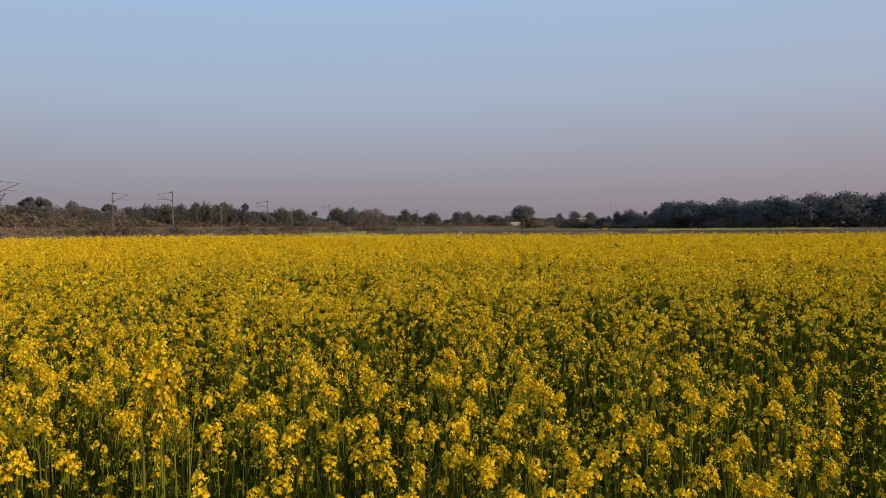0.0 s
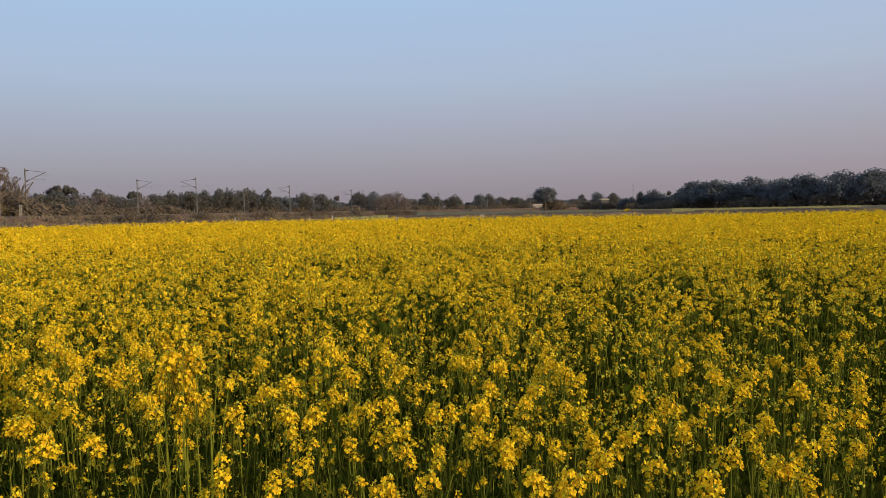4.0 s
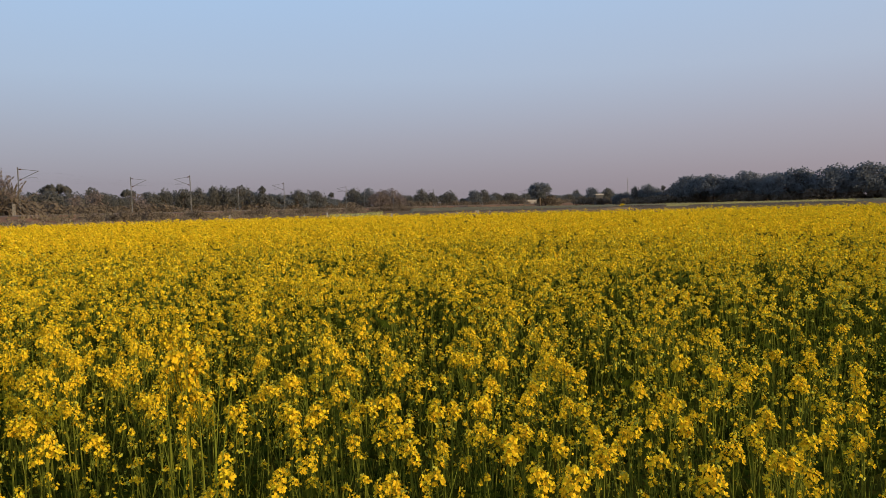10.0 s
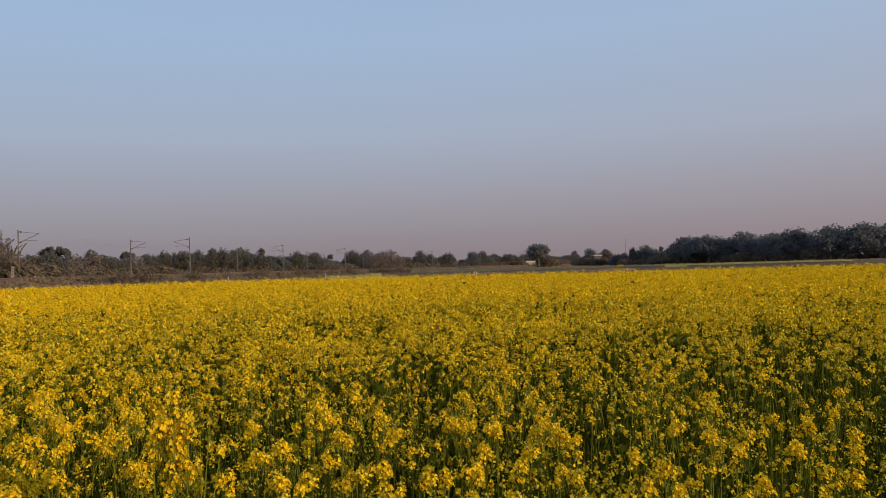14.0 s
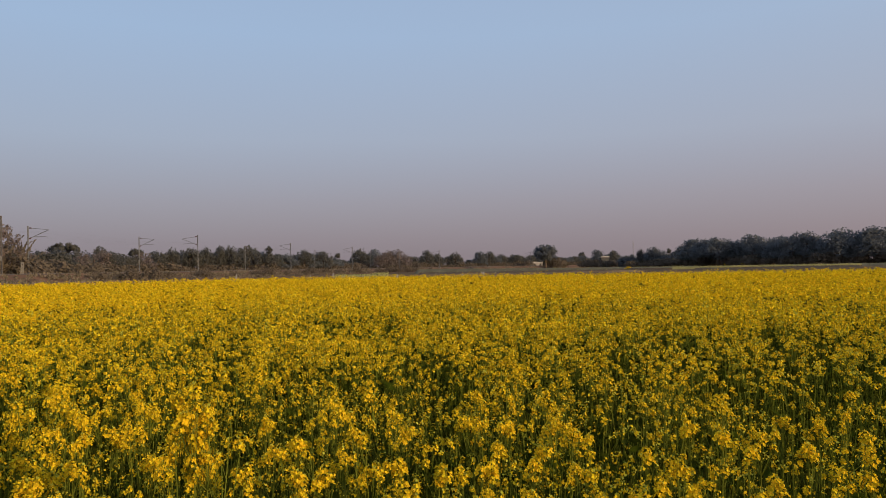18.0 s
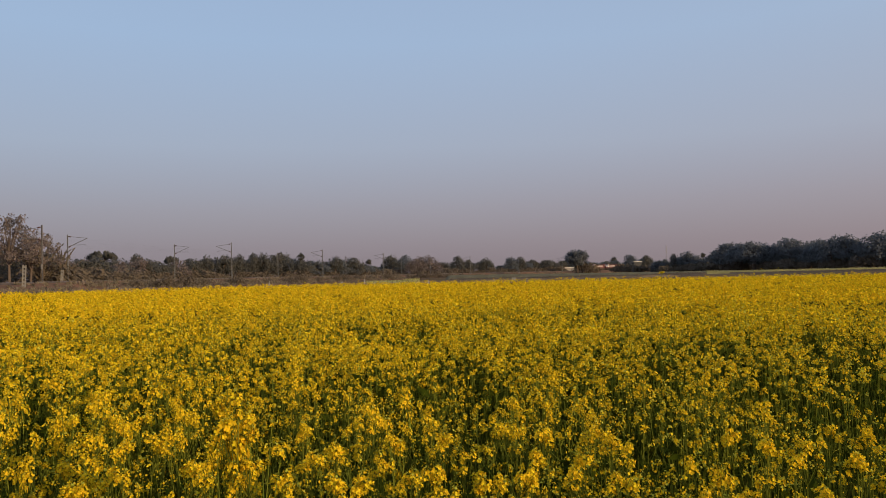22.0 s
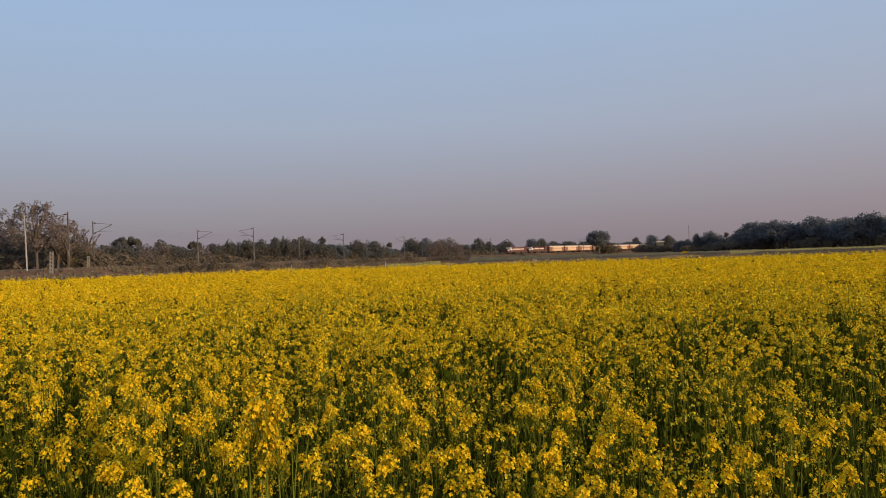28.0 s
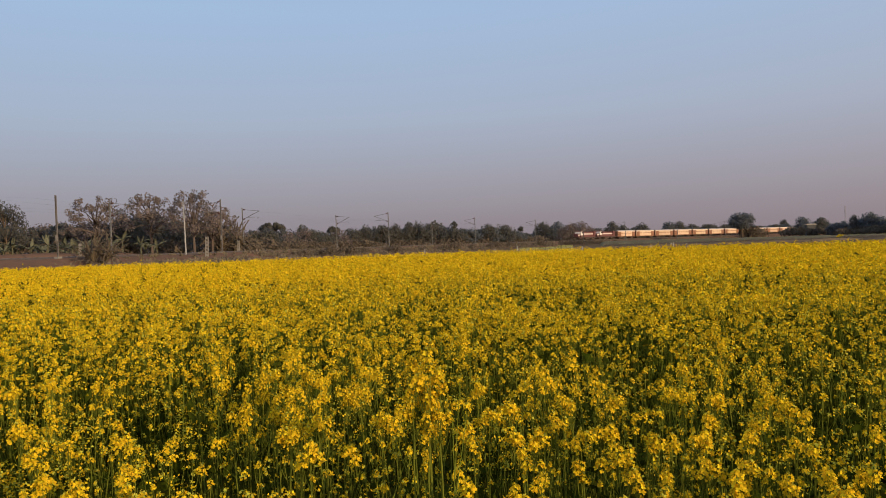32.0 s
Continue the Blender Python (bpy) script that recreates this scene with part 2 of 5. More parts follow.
def part(name, data, parent, label="", at=None):
    ob = new(name, data)
    ob.parent = parent
    if at is not None:
        ob.matrix_basis = at
    if label:
        tagged(ob, label)
    return ob


class Shape:
    """Collects boxes, tubes and sheets into one mesh."""

    def __init__(self):
        self.v, self.q, self.qm, self.t, self.tm = [], [], [], [], []

    def box(self, centre, size, mat=0, taper=1.0, turn=0.0):
        n = len(self.v)
        cx, cy, cz = centre
        sx, sy, sz = (s / 2 for s in size)
        ca, sn = math.cos(turn), math.sin(turn)
        for z, k in ((-sz, 1.0), (sz, taper)):
            for x, y in ((-sx, -sy), (sx, -sy), (sx, sy), (-sx, sy)):
                self.v.append((cx + (x * ca - y * sn) * k, cy + (x * sn + y * ca) * k, cz + z))
        for f in ((0, 3, 2, 1), (4, 5, 6, 7), (0, 1, 5, 4), (1, 2, 6, 5), (2, 3, 7, 6), (3, 0, 4, 7)):
            self.q.append([n + i for i in f])
            self.qm.append(mat)
        return self

    def tube(self, points, radii, sides=6, mat=0, cap=True):
        n = len(self.v)
        pts = [Vector(p) for p in points]
        for i, p in enumerate(pts):
            d = (pts[min(i + 1, len(pts) - 1)] - pts[max(i - 1, 0)]).normalized()
            side = d.cross(Vector((0.13, 0.31, 0.94)))
            if side.length < 0.2:
                side = d.cross(Vector((1, 0, 0)))
            side.normalize()
            up = side.cross(d)
            r = radii[i] if hasattr(radii, "__len__") else radii
            for k in range(sides):
                a = 2 * math.pi * k / sides
                self.v.append(tuple(p + (side * math.cos(a) + up * math.sin(a)) * r))
        for i in range(len(pts) - 1):
            for k in range(sides):
                a, b = n + i * sides + k, n + i * sides + (k + 1) % sides
                self.q.append([a, b, b + sides, a + sides])
                self.qm.append(mat)
        if cap and sides > 3:
            e = n + (len(pts) - 1) * sides
            for k in range(1, sides - 1):
                self.t.append([e, e + k, e + k + 1])
                self.tm.append(mat)
        return self

    def quad(self, a, b, c, d, mat=0):
        n = len(self.v)
        self.v += [tuple(a), tuple(b), tuple(c), tuple(d)]
        self.q.append([n, n + 1, n + 2, n + 3])
        self.qm.append(mat)
        return self

    def mesh(self, name, mats, smooth=False):
        return mesh_of(name, self.v, self.q, self.t, mats, self.qm, self.tm, smooth)


def loose_quads(centres, sizes, rng, long=1.0, upright=0.0):
    """Corners of small randomly turned quads round the centres."""
    n = len(centres)
    a = rng.normal(size=(n, 3))
    a[:, 2] += upright * np.sign(a[:, 2]) * 2
    a /= np.linalg.norm(a, axis=1)[:, None] + 1e-9
    b = np.cross(a, rng.normal(size=(n, 3)))
    b /= np.linalg.norm(b, axis=1)[:, None] + 1e-9
    s = np.asarray(sizes).reshape(-1, 1) * 0.5
    a, b = a * s * long, b * s
    return np.stack([centres - a, centres + b, centres + a, centres - b], 1).reshape(-1, 3)


def facing_quads(centres, sizes, rng, out, ruffle=0.45):
    """Corners of small quads that mostly face the way out."""
    n = out + rng.normal(0, ruffle, out.shape)
    n /= np.linalg.norm(n, axis=1)[:, None] + 1e-9
    a = np.cross(n, rng.normal(size=n.shape))
    a /= np.linalg.norm(a, axis=1)[:, None] + 1e-9
    b = np.cross(n, a)
    s = np.asarray(sizes).reshape(-1, 1) * 0.5
    return np.stack([centres - a * s, centres + b * s, centres + a * s, centres - b * s], 1).reshape(-1, 3)


def quad_faces(n):
    return np.arange(n * 4, dtype=np.int32).reshape(-1, 4)


# ---- the lie of the land ----
TRACK = [(-78, -260), (-77, -100), (-76, 20), (-74.5, 105), (-70.5, 173), (-63.5, 236), (-52, 292), (-24, 380),
         (20, 455), (73, 540), (130, 631), (240, 800), (420, 1060), (560, 1250)]
RAIL_Z = 1.95


def spline(points, step=4.0):
    pts = [Vector((*p, 0)) for p in points]
    pts = [pts[0] * 2 - pts[1]] + pts + [pts[-1] * 2 - pts[-2]]
    line = []
    for i in range(1, len(pts) - 2):
        p0, p1, p2, p3 = pts[i - 1:i + 3]
        n = max(2, int((p2 - p1).length / step))
        for k in range(n):
            u = k / n
            line.append(0.5 * ((2 * p1) + (p2 - p0) * u + (2 * p0 - 5 * p1 + 4 * p2 - p3) * u * u + (3 * p1 - p0 - 3 * p2 + p3) * u ** 3))
    line.append(pts[-2])
    return line


LINE = spline(TRACK)
ALONG = [0.0]
for p, q in zip(LINE, LINE[1:]):
    ALONG.append(ALONG[-1] + (q - p).length)


def on_track(s, side=0.0, z=0.0):
    """The place and heading (radians from +x) at arc length s, moved to the right by side."""
    s = min(max(s, 0.01), ALONG[-1] - 0.01)
    i = int(np.searchsorted(ALONG, s)) - 1
    u = (s - ALONG[i]) / (ALONG[i + 1] - ALONG[i])
    p, d = LINE[i].lerp(LINE[i + 1], u), (LINE[i + 1] - LINE[i]).normalized()
    return Vector((p.x + d.y * side, p.y - d.x * side, z)), math.atan2(d.y, d.x)


def ribbon(profile, name, mats, jitter=0.0, seed=3):
    """Sweeps a profile of (offset to the right, height) along the track."""
    rng = np.random.default_rng(seed)
    v, q = [], []
    for i, p in enumerate(LINE):
        d = (LINE[min(i + 1, len(LINE) - 1)] - LINE[max(i - 1, 0)]).normalized()
        for off, z in profile:
            v.append((p.x + d.y * off, p.y - d.x * off, z + rng.normal() * jitter))
    m = len(profile)
    for i in range(len(LINE) - 1):
        for k in range(m - 1):
            q.append((i * m + k, (i + 1) * m + k, (i + 1) * m + k + 1, i * m + k + 1))
    return mesh_of(name, v, q, (), mats, smooth=jitter > 0)


def build_ground():
    n = 60
    edge = np.concatenate([-np.geomspace(3000, 130, 14), np.linspace(-110, 110, n), np.geomspace(130, 3000, 14)])
    xs, ys = np.meshgrid(edge, edge)
    z = np.zeros_like(xs)
    for i in range(xs.shape[0]):
        for j in range(xs.shape[1]):
            z[i, j] = 0.06 * noise.noise((xs[i, j] * 0.05, ys[i, j] * 0.05, 0)) - 0.05
    k = len(edge)
    v = np.stack([xs, ys, z], -1).reshape(-1, 3)
    a = (np.arange(k - 1)[:, None] * k + np.arange(k - 1)[None]).ravel()
    me = mesh_of("ground", v, np.stack([a, a + 1, a + k + 1, a + k], 1), (), [FALLOW], smooth=True)
    tagged(new("ground", me), "brown fallow farmland with thin green growth", "ground", kind="structure")
    bank = new("embankment", ribbon([(-14, -0.2), (-11, 0.5), (-7.2, 1.6), (-6.8, 1.68), (6.8, 1.68), (7.2, 1.6), (11, 0.5), (14, -0.2)], "embankment", [EARTH], 0.09))
    tagged(bank, "low reddish earth railway embankment with dry growth", "embankment", kind="structure")
    # heaped earth beyond the tracks, where they come nearest
    rng = np.random.default_rng(23)
    prof = ((-7.4, 1.4), (-9.0, 2.25), (-11.0, 2.5), (-14.0, 2.3), (-17.0, 1.2), (-20.0, -0.2))
    v = []
    steps = [i for i, a in enumerate(ALONG) if 180 < a < 395]
    for n, i in enumerate(steps):
        d = (LINE[i + 1] - LINE[i - 1]).normalized()
        fade = min(1.0, n / 4, (len(steps) - 1 - n) / 10)
        for off, h in prof:
            v.append((LINE[i].x + d.y * off, LINE[i].y - d.x * off, min(h, 1.3) + max(0.0, h - 1.3) * fade + rng.normal() * 0.10))
    m = len(prof)
    k = (np.arange(len(steps) - 1)[:, None] * m + np.arange(m - 1)[None]).ravel()
    tagged(new("earth_bank", mesh_of("earth_bank", v, np.stack([k, k + m, k + m + 1, k + 1], 1), (), [EARTH], smooth=True)), "heaped reddish earth bank beyond the railway tracks", "bank", kind="structure")
    bed = new("ballast_bed", ribbon([(-5.2, 1.62), (-4.2, 1.86), (4.2, 1.86), (5.2, 1.62)], "ballast_bed", [BALLAST], 0.02))
    tagged(bed, "grey stone ballast bed under the railway tracks", "ballast", kind="structure")
    for side in (-3.2, -1.5, 1.5, 3.2):
        r = new("rail", ribbon([(side - 0.05, 1.84), (side - 0.035, RAIL_Z), (side + 0.035, RAIL_Z), (side + 0.05, 1.84)], "rail", [RAIL]))
        tagged(r, "worn steel railway rail on the ballast", "rail", group="rails of the railway", kind="structure")


build_ground()

# ---- mustard field ----
FAR_LEFT, FAR_RIGHT = (-64, 67.5), (95, 93)      # the field's far boundary
AZ0, AZ1 = radians(-54), radians(38)


def far_edge(x):
    return FAR_LEFT[1] + (x - FAR_LEFT[0]) / (FAR_RIGHT[0] - FAR_LEFT[0]) * (FAR_RIGHT[1] - FAR_LEFT[1]) - 5.0 * np.clip((-28 - x) / 14, 0, 1) - 7.0 * np.clip((x + 16) / 22, 0, 1) - 0.16 * np.clip(x, 0, 60) + 1.0 * np.sin(x * 0.21) + 0.6 * np.sin(x * 0.9)


def crop_noise(x, y, scale, seed):
    """Cheap smooth noise from summed waves, about -1 to 1."""
    rng = np.random.default_rng(seed)
    total = np.zeros_like(x)
    for k in range(7):
        a, f, p = rng.uniform(0, 6.283), scale * rng.uniform(0.6, 2.2), rng.uniform(0, 6.283)
        total += np.sin((x * np.cos(a) + y * np.sin(a)) * f + p)
    return total / 3.2


def crop_top(x, y):
    return 1.02 - 0.07 * np.clip((-22 - x) / 20, 0, 1) - 0.06 * np.clip((x + 10) / 20, 0, 1) * np.clip((np.hypot(x, y) - 35) / 25, 0, 1) - 0.09 * np.clip((np.hypot(x, y) - 30) / 50, 0, 1) + 0.05 * crop_noise(x, y, 1.1, 5) + 0.03 * crop_noise(x, y, 3.5, 6)


def wedge(r0, r1, density, rng):
    left, right = (AZ0, AZ1) if r0 < 12 else (radians(-49.5), radians(35))
    n = int(0.5 * (right - left) * (r1 * r1 - r0 * r0) * density)
    r = np.sqrt(rng.uniform(r0 * r0, r1 * r1, n))
    a = rng.uniform(left, right, n)
    x, y = r * np.sin(a), r * np.cos(a)
    keep = (y < far_edge(x)) & (x > -64) & (x < 95)
    return x[keep], y[keep]


def flower_ring(name, r0, r1, plants, heads, petals, size, spread, seed, xy=None, lower=0.0, buds=0.12, green=0.0, gather=0.062):
    """Flower heads of many plants as one mass: heads gathered plant by plant, petals as small folded quads."""
    rng = np.random.default_rng(seed)
    x, y = xy if xy is not None else wedge(r0, r1, plants, rng)
    thin = rng.uniform(size=len(x)) < 0.90 + 0.25 * crop_noise(x, y, 2.2, 8) + 0.22 * crop_noise(x, y, 6.0, 18) + 0.12 * np.clip(x / 4, 0, 1) * np.clip((np.hypot(x, y) - 8) / 3, 0, 1) - 0.48 * np.clip((x - 0.3) / 3.0, 0, 1) * np.clip((10 - np.hypot(x, y)) / 5, 0, 1)
    x, y = x[thin], y[thin]
    top = crop_top(x, y) + rng.normal(0, 0.05 + 0.05 * np.clip((np.hypot(x, y) - 9) / 14, 0, 1), len(x)) - lower
    hx = np.repeat(x, heads) + rng.normal(0, gather, len(x) * heads)
    hy = np.repeat(y, heads) + rng.normal(0, gather, len(x) * heads)
    hz = np.repeat(top, heads) - np.abs(rng.normal(0, 0.17, len(x) * heads))
    big = np.repeat(rng.uniform(0.45, 1.35, len(hx)), petals)
    c = np.stack([np.repeat(hx, petals), np.repeat(hy, petals), np.repeat(hz, petals)], 1)
    way = rng.normal(0, 1, c.shape)
    way /= np.linalg.norm(way, axis=1)[:, None]
    c += way * (rng.uniform(0.55, 1.0, len(c)) * big)[:, None] * np.array([spread * 1.15, spread * 1.15, spread * 1.1]) * 1.75
    v = facing_quads(c, size * rng.uniform(0.7, 1.25, len(c)), rng, way + np.array([0, 0, 0.25]), 0.55)
    bud = (rng.uniform(size=len(c)) < buds + 0.25 * np.clip((c[:, 0] - 0.2) / 2.5, 0, 1) * np.clip((10 - np.hypot(c[:, 0], c[:, 1])) / 4, 0, 1)).astype(np.int32)
    bud[rng.uniform(size=len(c)) < green] = 2
    me = mesh_of(name, v, quad_faces(len(c)), (), [PETAL, BUD, STEM], bud)
    tagged(new(name, me), "dense yellow mustard blossom over green stalks", "flowers", kind="stuff")
    return hx, hy, hz


def stalk_ring(name, hx, hy, hz, width, depth, seed, leaves=0.0, lean=0.07):
    """A thin green stalk under every head, with narrow leaves."""
    rng = np.random.default_rng(seed)
    n = len(hx)
    a = rng.uniform(0, math.pi, n)
    dx, dy = np.cos(a) * width / 2, np.sin(a) * width / 2
    fx, fy = hx + rng.normal(0, lean, n), hy + rng.normal(0, lean, n)
    low = hz - depth
    v = np.stack([np.stack([hx - dx * 0.5, hy - dy * 0.5, hz], 1), np.stack([hx + dx * 0.5, hy + dy * 0.5, hz], 1),
                  np.stack([fx + dx, fy + dy, low], 1), np.stack([fx - dx, fy - dy, low], 1)], 1).reshape(-1, 3)
    k = int(n * leaves)
    mats = np.zeros(n + k, np.int32)
    if k:
        pick = rng.integers(0, n, k)
        c = np.stack([hx[pick] + rng.normal(0, 0.08, k), hy[pick] + rng.normal(0, 0.08, k), hz[pick] - rng.uniform(0.12, 0.6, k)], 1)
        v = np.concatenate([v, loose_quads(c, rng.uniform(0.02, 0.05, k) * (1 + width * 20), rng, 2.2)])
        mats[n:] = 1
    me = mesh_of(name, v, quad_faces(n + k), (), [STEM, LEAF], mats)
    tagged(new(name, me), "thin green mustard stalks and narrow leaves", "stalks", kind="stuff")


def undergrowth():
    """The lower leaves of the crop, one bumpy layer over the soil, rising to just under the blossom far off; the shade
    of the gaps is in its colour.
    """
    xs, ys = np.meshgrid(np.linspace(-64, 95, 190), np.linspace(0.6, 112, 150))
    ys = np.minimum(ys, far_edge(xs) - 0.2)
    r = np.hypot(xs, ys)
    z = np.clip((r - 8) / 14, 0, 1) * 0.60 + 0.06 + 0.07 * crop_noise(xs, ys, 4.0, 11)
    z = np.where((ys < 0.9) | (xs < -63.5) | (xs > 94.5) | (ys > far_edge(xs) - 0.5), 0.0, z)
    h, w = xs.shape
    a = (np.arange(h - 1)[:, None] * w + np.arange(w - 1)[None]).ravel()
    me = mesh_of("crop_undergrowth", np.stack([xs, ys, z], -1).reshape(-1, 3), np.stack([a, a + 1, a + w + 1, a + w], 1), (), [SHADED_CROP_FLOOR], smooth=True)
    tagged(new("crop_undergrowth", me), "lower layer of the mustard crop, coloured as shaded blossom", "undergrowth", kind="stuff")


def near_stalks():
    """Bare stalks and leaves between the nearest plants."""
    rng = np.random.default_rng(91)
    x, y = wedge(0.9, 10, 75, rng)
    z = crop_top(x, y) - rng.uniform(0.1, 0.5, len(x))
    stalk_ring("mustard_stalks", x, y, z, 0.0042, 0.7, 34, 4.0, 0.14)


def build_field_mass():
    undergrowth()
    near_stalks()
    flower_ring("mustard_young_heads", 2.5, 5.5, 42, 6, 8, 0.0125, 0.011, 20, lower=0.15, buds=0.3, gather=0.075)
    heads = flower_ring("mustard_blossom", 5.3, 9, 28, 8, 14, 0.0165, 0.0130, 21)
    stalk_ring("mustard_stalks", *heads, 0.005, 0.6, 31, 1.2)
    heads = flower_ring("mustard_blossom", 9, 16, 22, 8, 7, 0.0275, 0.0165, 22, green=0.03, gather=0.046)
    stalk_ring("mustard_stalks", *heads, 0.008, 0.4, 32, 0.6)
    flower_ring("mustard_blossom", 16, 30, 13, 6, 5, 0.041, 0.022, 23, buds=0.04, gather=0.040)
    flower_ring("mustard_blossom", 30, 55, 6.2, 4, 4, 0.055, 0.028, 24, buds=0.0, gather=0.042)
    flower_ring("mustard_blossom", 55, 135, 3.2, 3, 3, 0.084, 0.05, 25, buds=0.0)
    rng = np.random.default_rng(77)
    x, y = rng.uniform(-64, 95, 8000), rng.uniform(0.8, 112, 8000)
    a = np.arctan2(x, y)
    keep = ((a < radians(-49.5)) | (a > radians(35))) & (y < far_edge(x)) & (np.hypot(x, y) > 5)
    flower_ring("mustard_blossom", 0, 0, 0, 3, 3, 0.10, 0.05, 26, (x[keep], y[keep]))
    # the crop beside the path, out of the view's way
    x, y = rng.uniform(-13, 13, 4200), rng.uniform(0.6, 11, 4200)
    a = np.arctan2(x, y)
    keep = ((a < AZ0 + 0.02) | (a > AZ1 - 0.02)) & (np.hypot(x, y) > 1.3)
    heads = flower_ring("mustard_blossom", 0, 0, 0, 5, 4, 0.032, 0.018, 27, (x[keep], y[keep]))
    stalk_ring("mustard_stalks", *heads, 0.006, 0.7, 35, 1.0)


build_field_mass()


def field_path():
    """The trodden earth path at the field's near edge."""
    xs, ys = np.meshgrid(np.linspace(-70, 100, 171), np.array([-2.6, -2.2, -1.6, -1.0, -0.4, 0.1, 0.5]))
    z = np.array([-0.05, 0.10, 0.13, 0.12, 0.13, 0.10, -0.05])[:, None] + 0.02 * crop_noise(xs, ys, 1.7, 3)
    h, w = xs.shape
    a = (np.arange(h - 1)[:, None] * w + np.arange(w - 1)[None]).ravel()
    me = mesh_of("path", np.stack([xs, ys, z], -1).reshape(-1, 3), np.stack([a, a + 1, a + w + 1, a + w], 1), (), [SOIL], smooth=True)
    tagged(new("path", me), "trodden earth path along the mustard field", "path", kind="structure")


field_path()


def flower_head(seed, open_flowers, wide, tall):
    """One flower head: four-petalled flowers in a dome on short stalks, buds on top, young pods below."""
    rng = random.Random(seed)
    s = Shape()
    s.tube([(0, 0, -0.09), (0, 0, tall)], [0.0016, 0.0010], 3, 2)
    for i in range(open_flowers):
        u = (i + 0.5) / open_flowers
        ang = i * 2.4 + rng.uniform(-0.3, 0.3)
        reach = wide * (0.35 + 0.65 * math.sqrt(u)) * rng.uniform(0.7, 1.15)
        c = Vector((math.cos(ang) * reach, math.sin(ang) * reach, tall * (1.0 - 1.15 * u) + rng.uniform(-0.006, 0.006)))
        axis = Vector((math.cos(ang) * (0.3 + u) + rng.uniform(-0.45, 0.45), math.sin(ang) * (0.3 + u) + rng.uniform(-0.45, 0.45), rng.uniform(0.0, 1.1))).normalized()
        right = axis.cross(Vector((0, 0, 1))).normalized()
        up = right.cross(axis)
        z = c.z - 0.018
        s.quad((0, 0, z), (0.001, 0, z), c + Vector((0.001, 0, 0)), c, 2)
        spin = rng.uniform(0, 1.57)
        big = rng.uniform(0.0074, 0.0108)
        tone = 0
        cup, roll = rng.uniform(0.15, 0.75), rng.uniform(-0.25, 0.25)
        for k in range(4):
            a = spin + k * 1.571 + rng.uniform(-0.2, 0.2)
            d = right * math.cos(a) + up * math.sin(a)
            e = axis.cross(d)
            long = big * rng.uniform(0.85, 1.12)
            mid = c + (d * 0.60 + axis * cup * 0.8) * long
            tip = c + (d * 1.08 + axis * (cup + roll)) * long
            n = len(s.v)
            s.v += [tuple(p) for p in (c + e * long * 0.1, mid + e * long * 0.46, tip + e * long * 0.26, tip - e * long * 0.26, mid - e * long * 0.46, c - e * long * 0.1)]
            s.q += [[n, n + 1, n + 4, n + 5], [n + 1, n + 2, n + 3, n + 4]]
            s.qm += [tone, tone]
    for i in range(6):
        a, r = i * 2.4, 0.006 * rng.uniform(0.3, 1.1)
        p = Vector((math.cos(a) * r, math.sin(a) * r, tall + rng.uniform(0.002, 0.01)))
        s.quad(p + Vector((0.003, 0, 0)), p + Vector((0, 0.002, 0.004)), p - Vector((0.003, 0, 0)), p - Vector((0, 0.002, 0.004)), 1)
    for i in range(6):
        a, z = i * 2.4 + 1, -0.006 - 0.013 * i
        d = Vector((math.cos(a), math.sin(a), 0))
        p = Vector((0, 0, z)) + d * 0.012
        s.quad((0, 0, z - 0.004), p + Vector((0, 0, 0.001)), p + d * 0.008 + Vector((0, 0, 0.03)), p + Vector((0, 0, 0.004)), 2)
    return s.mesh("flower_head", [PETAL, BUD, STEM])


def leaf_mesh(seed, length, width):
    rng = random.Random(seed)
    s = Shape()
    pts = [(u, math.sin(math.pi * min(1, 0.12 + u * 0.9)) * width * rng.uniform(0.8, 1.1)) for u in (0, 0.25, 0.5, 0.75, 1)]
    for (u0, w0), (u1, w1) in zip(pts, pts[1:]):
        z0, z1 = 0.25 * u0 - 0.35 * u0 * u0, 0.25 * u1 - 0.35 * u1 * u1
        for sign in (-1, 1):
            s.quad((u0 * length, 0, z0 * length), (u1 * length, 0, z1 * length), (u1 * length, sign * w1, z1 * length + w1 * 0.3), (u0 * length, sign * w0, z0 * length + w0 * 0.3))
    return s.mesh("leaf", [LEAF])


HEADS = [flower_head(40 + i, *v) for i, v in enumerate(((16, 0.023, 0.044), (13, 0.019, 0.038), (19, 0.025, 0.050), (10, 0.016, 0.030), (6, 0.010, 0.018), (4, 0.007, 0.014), (26, 0.034, 0.058)))]
LEAVES = [leaf_mesh(60 + i, l, w) for i, (l, w) in enumerate(((0.16, 0.03), (0.11, 0.016), (0.08, 0.010)))]


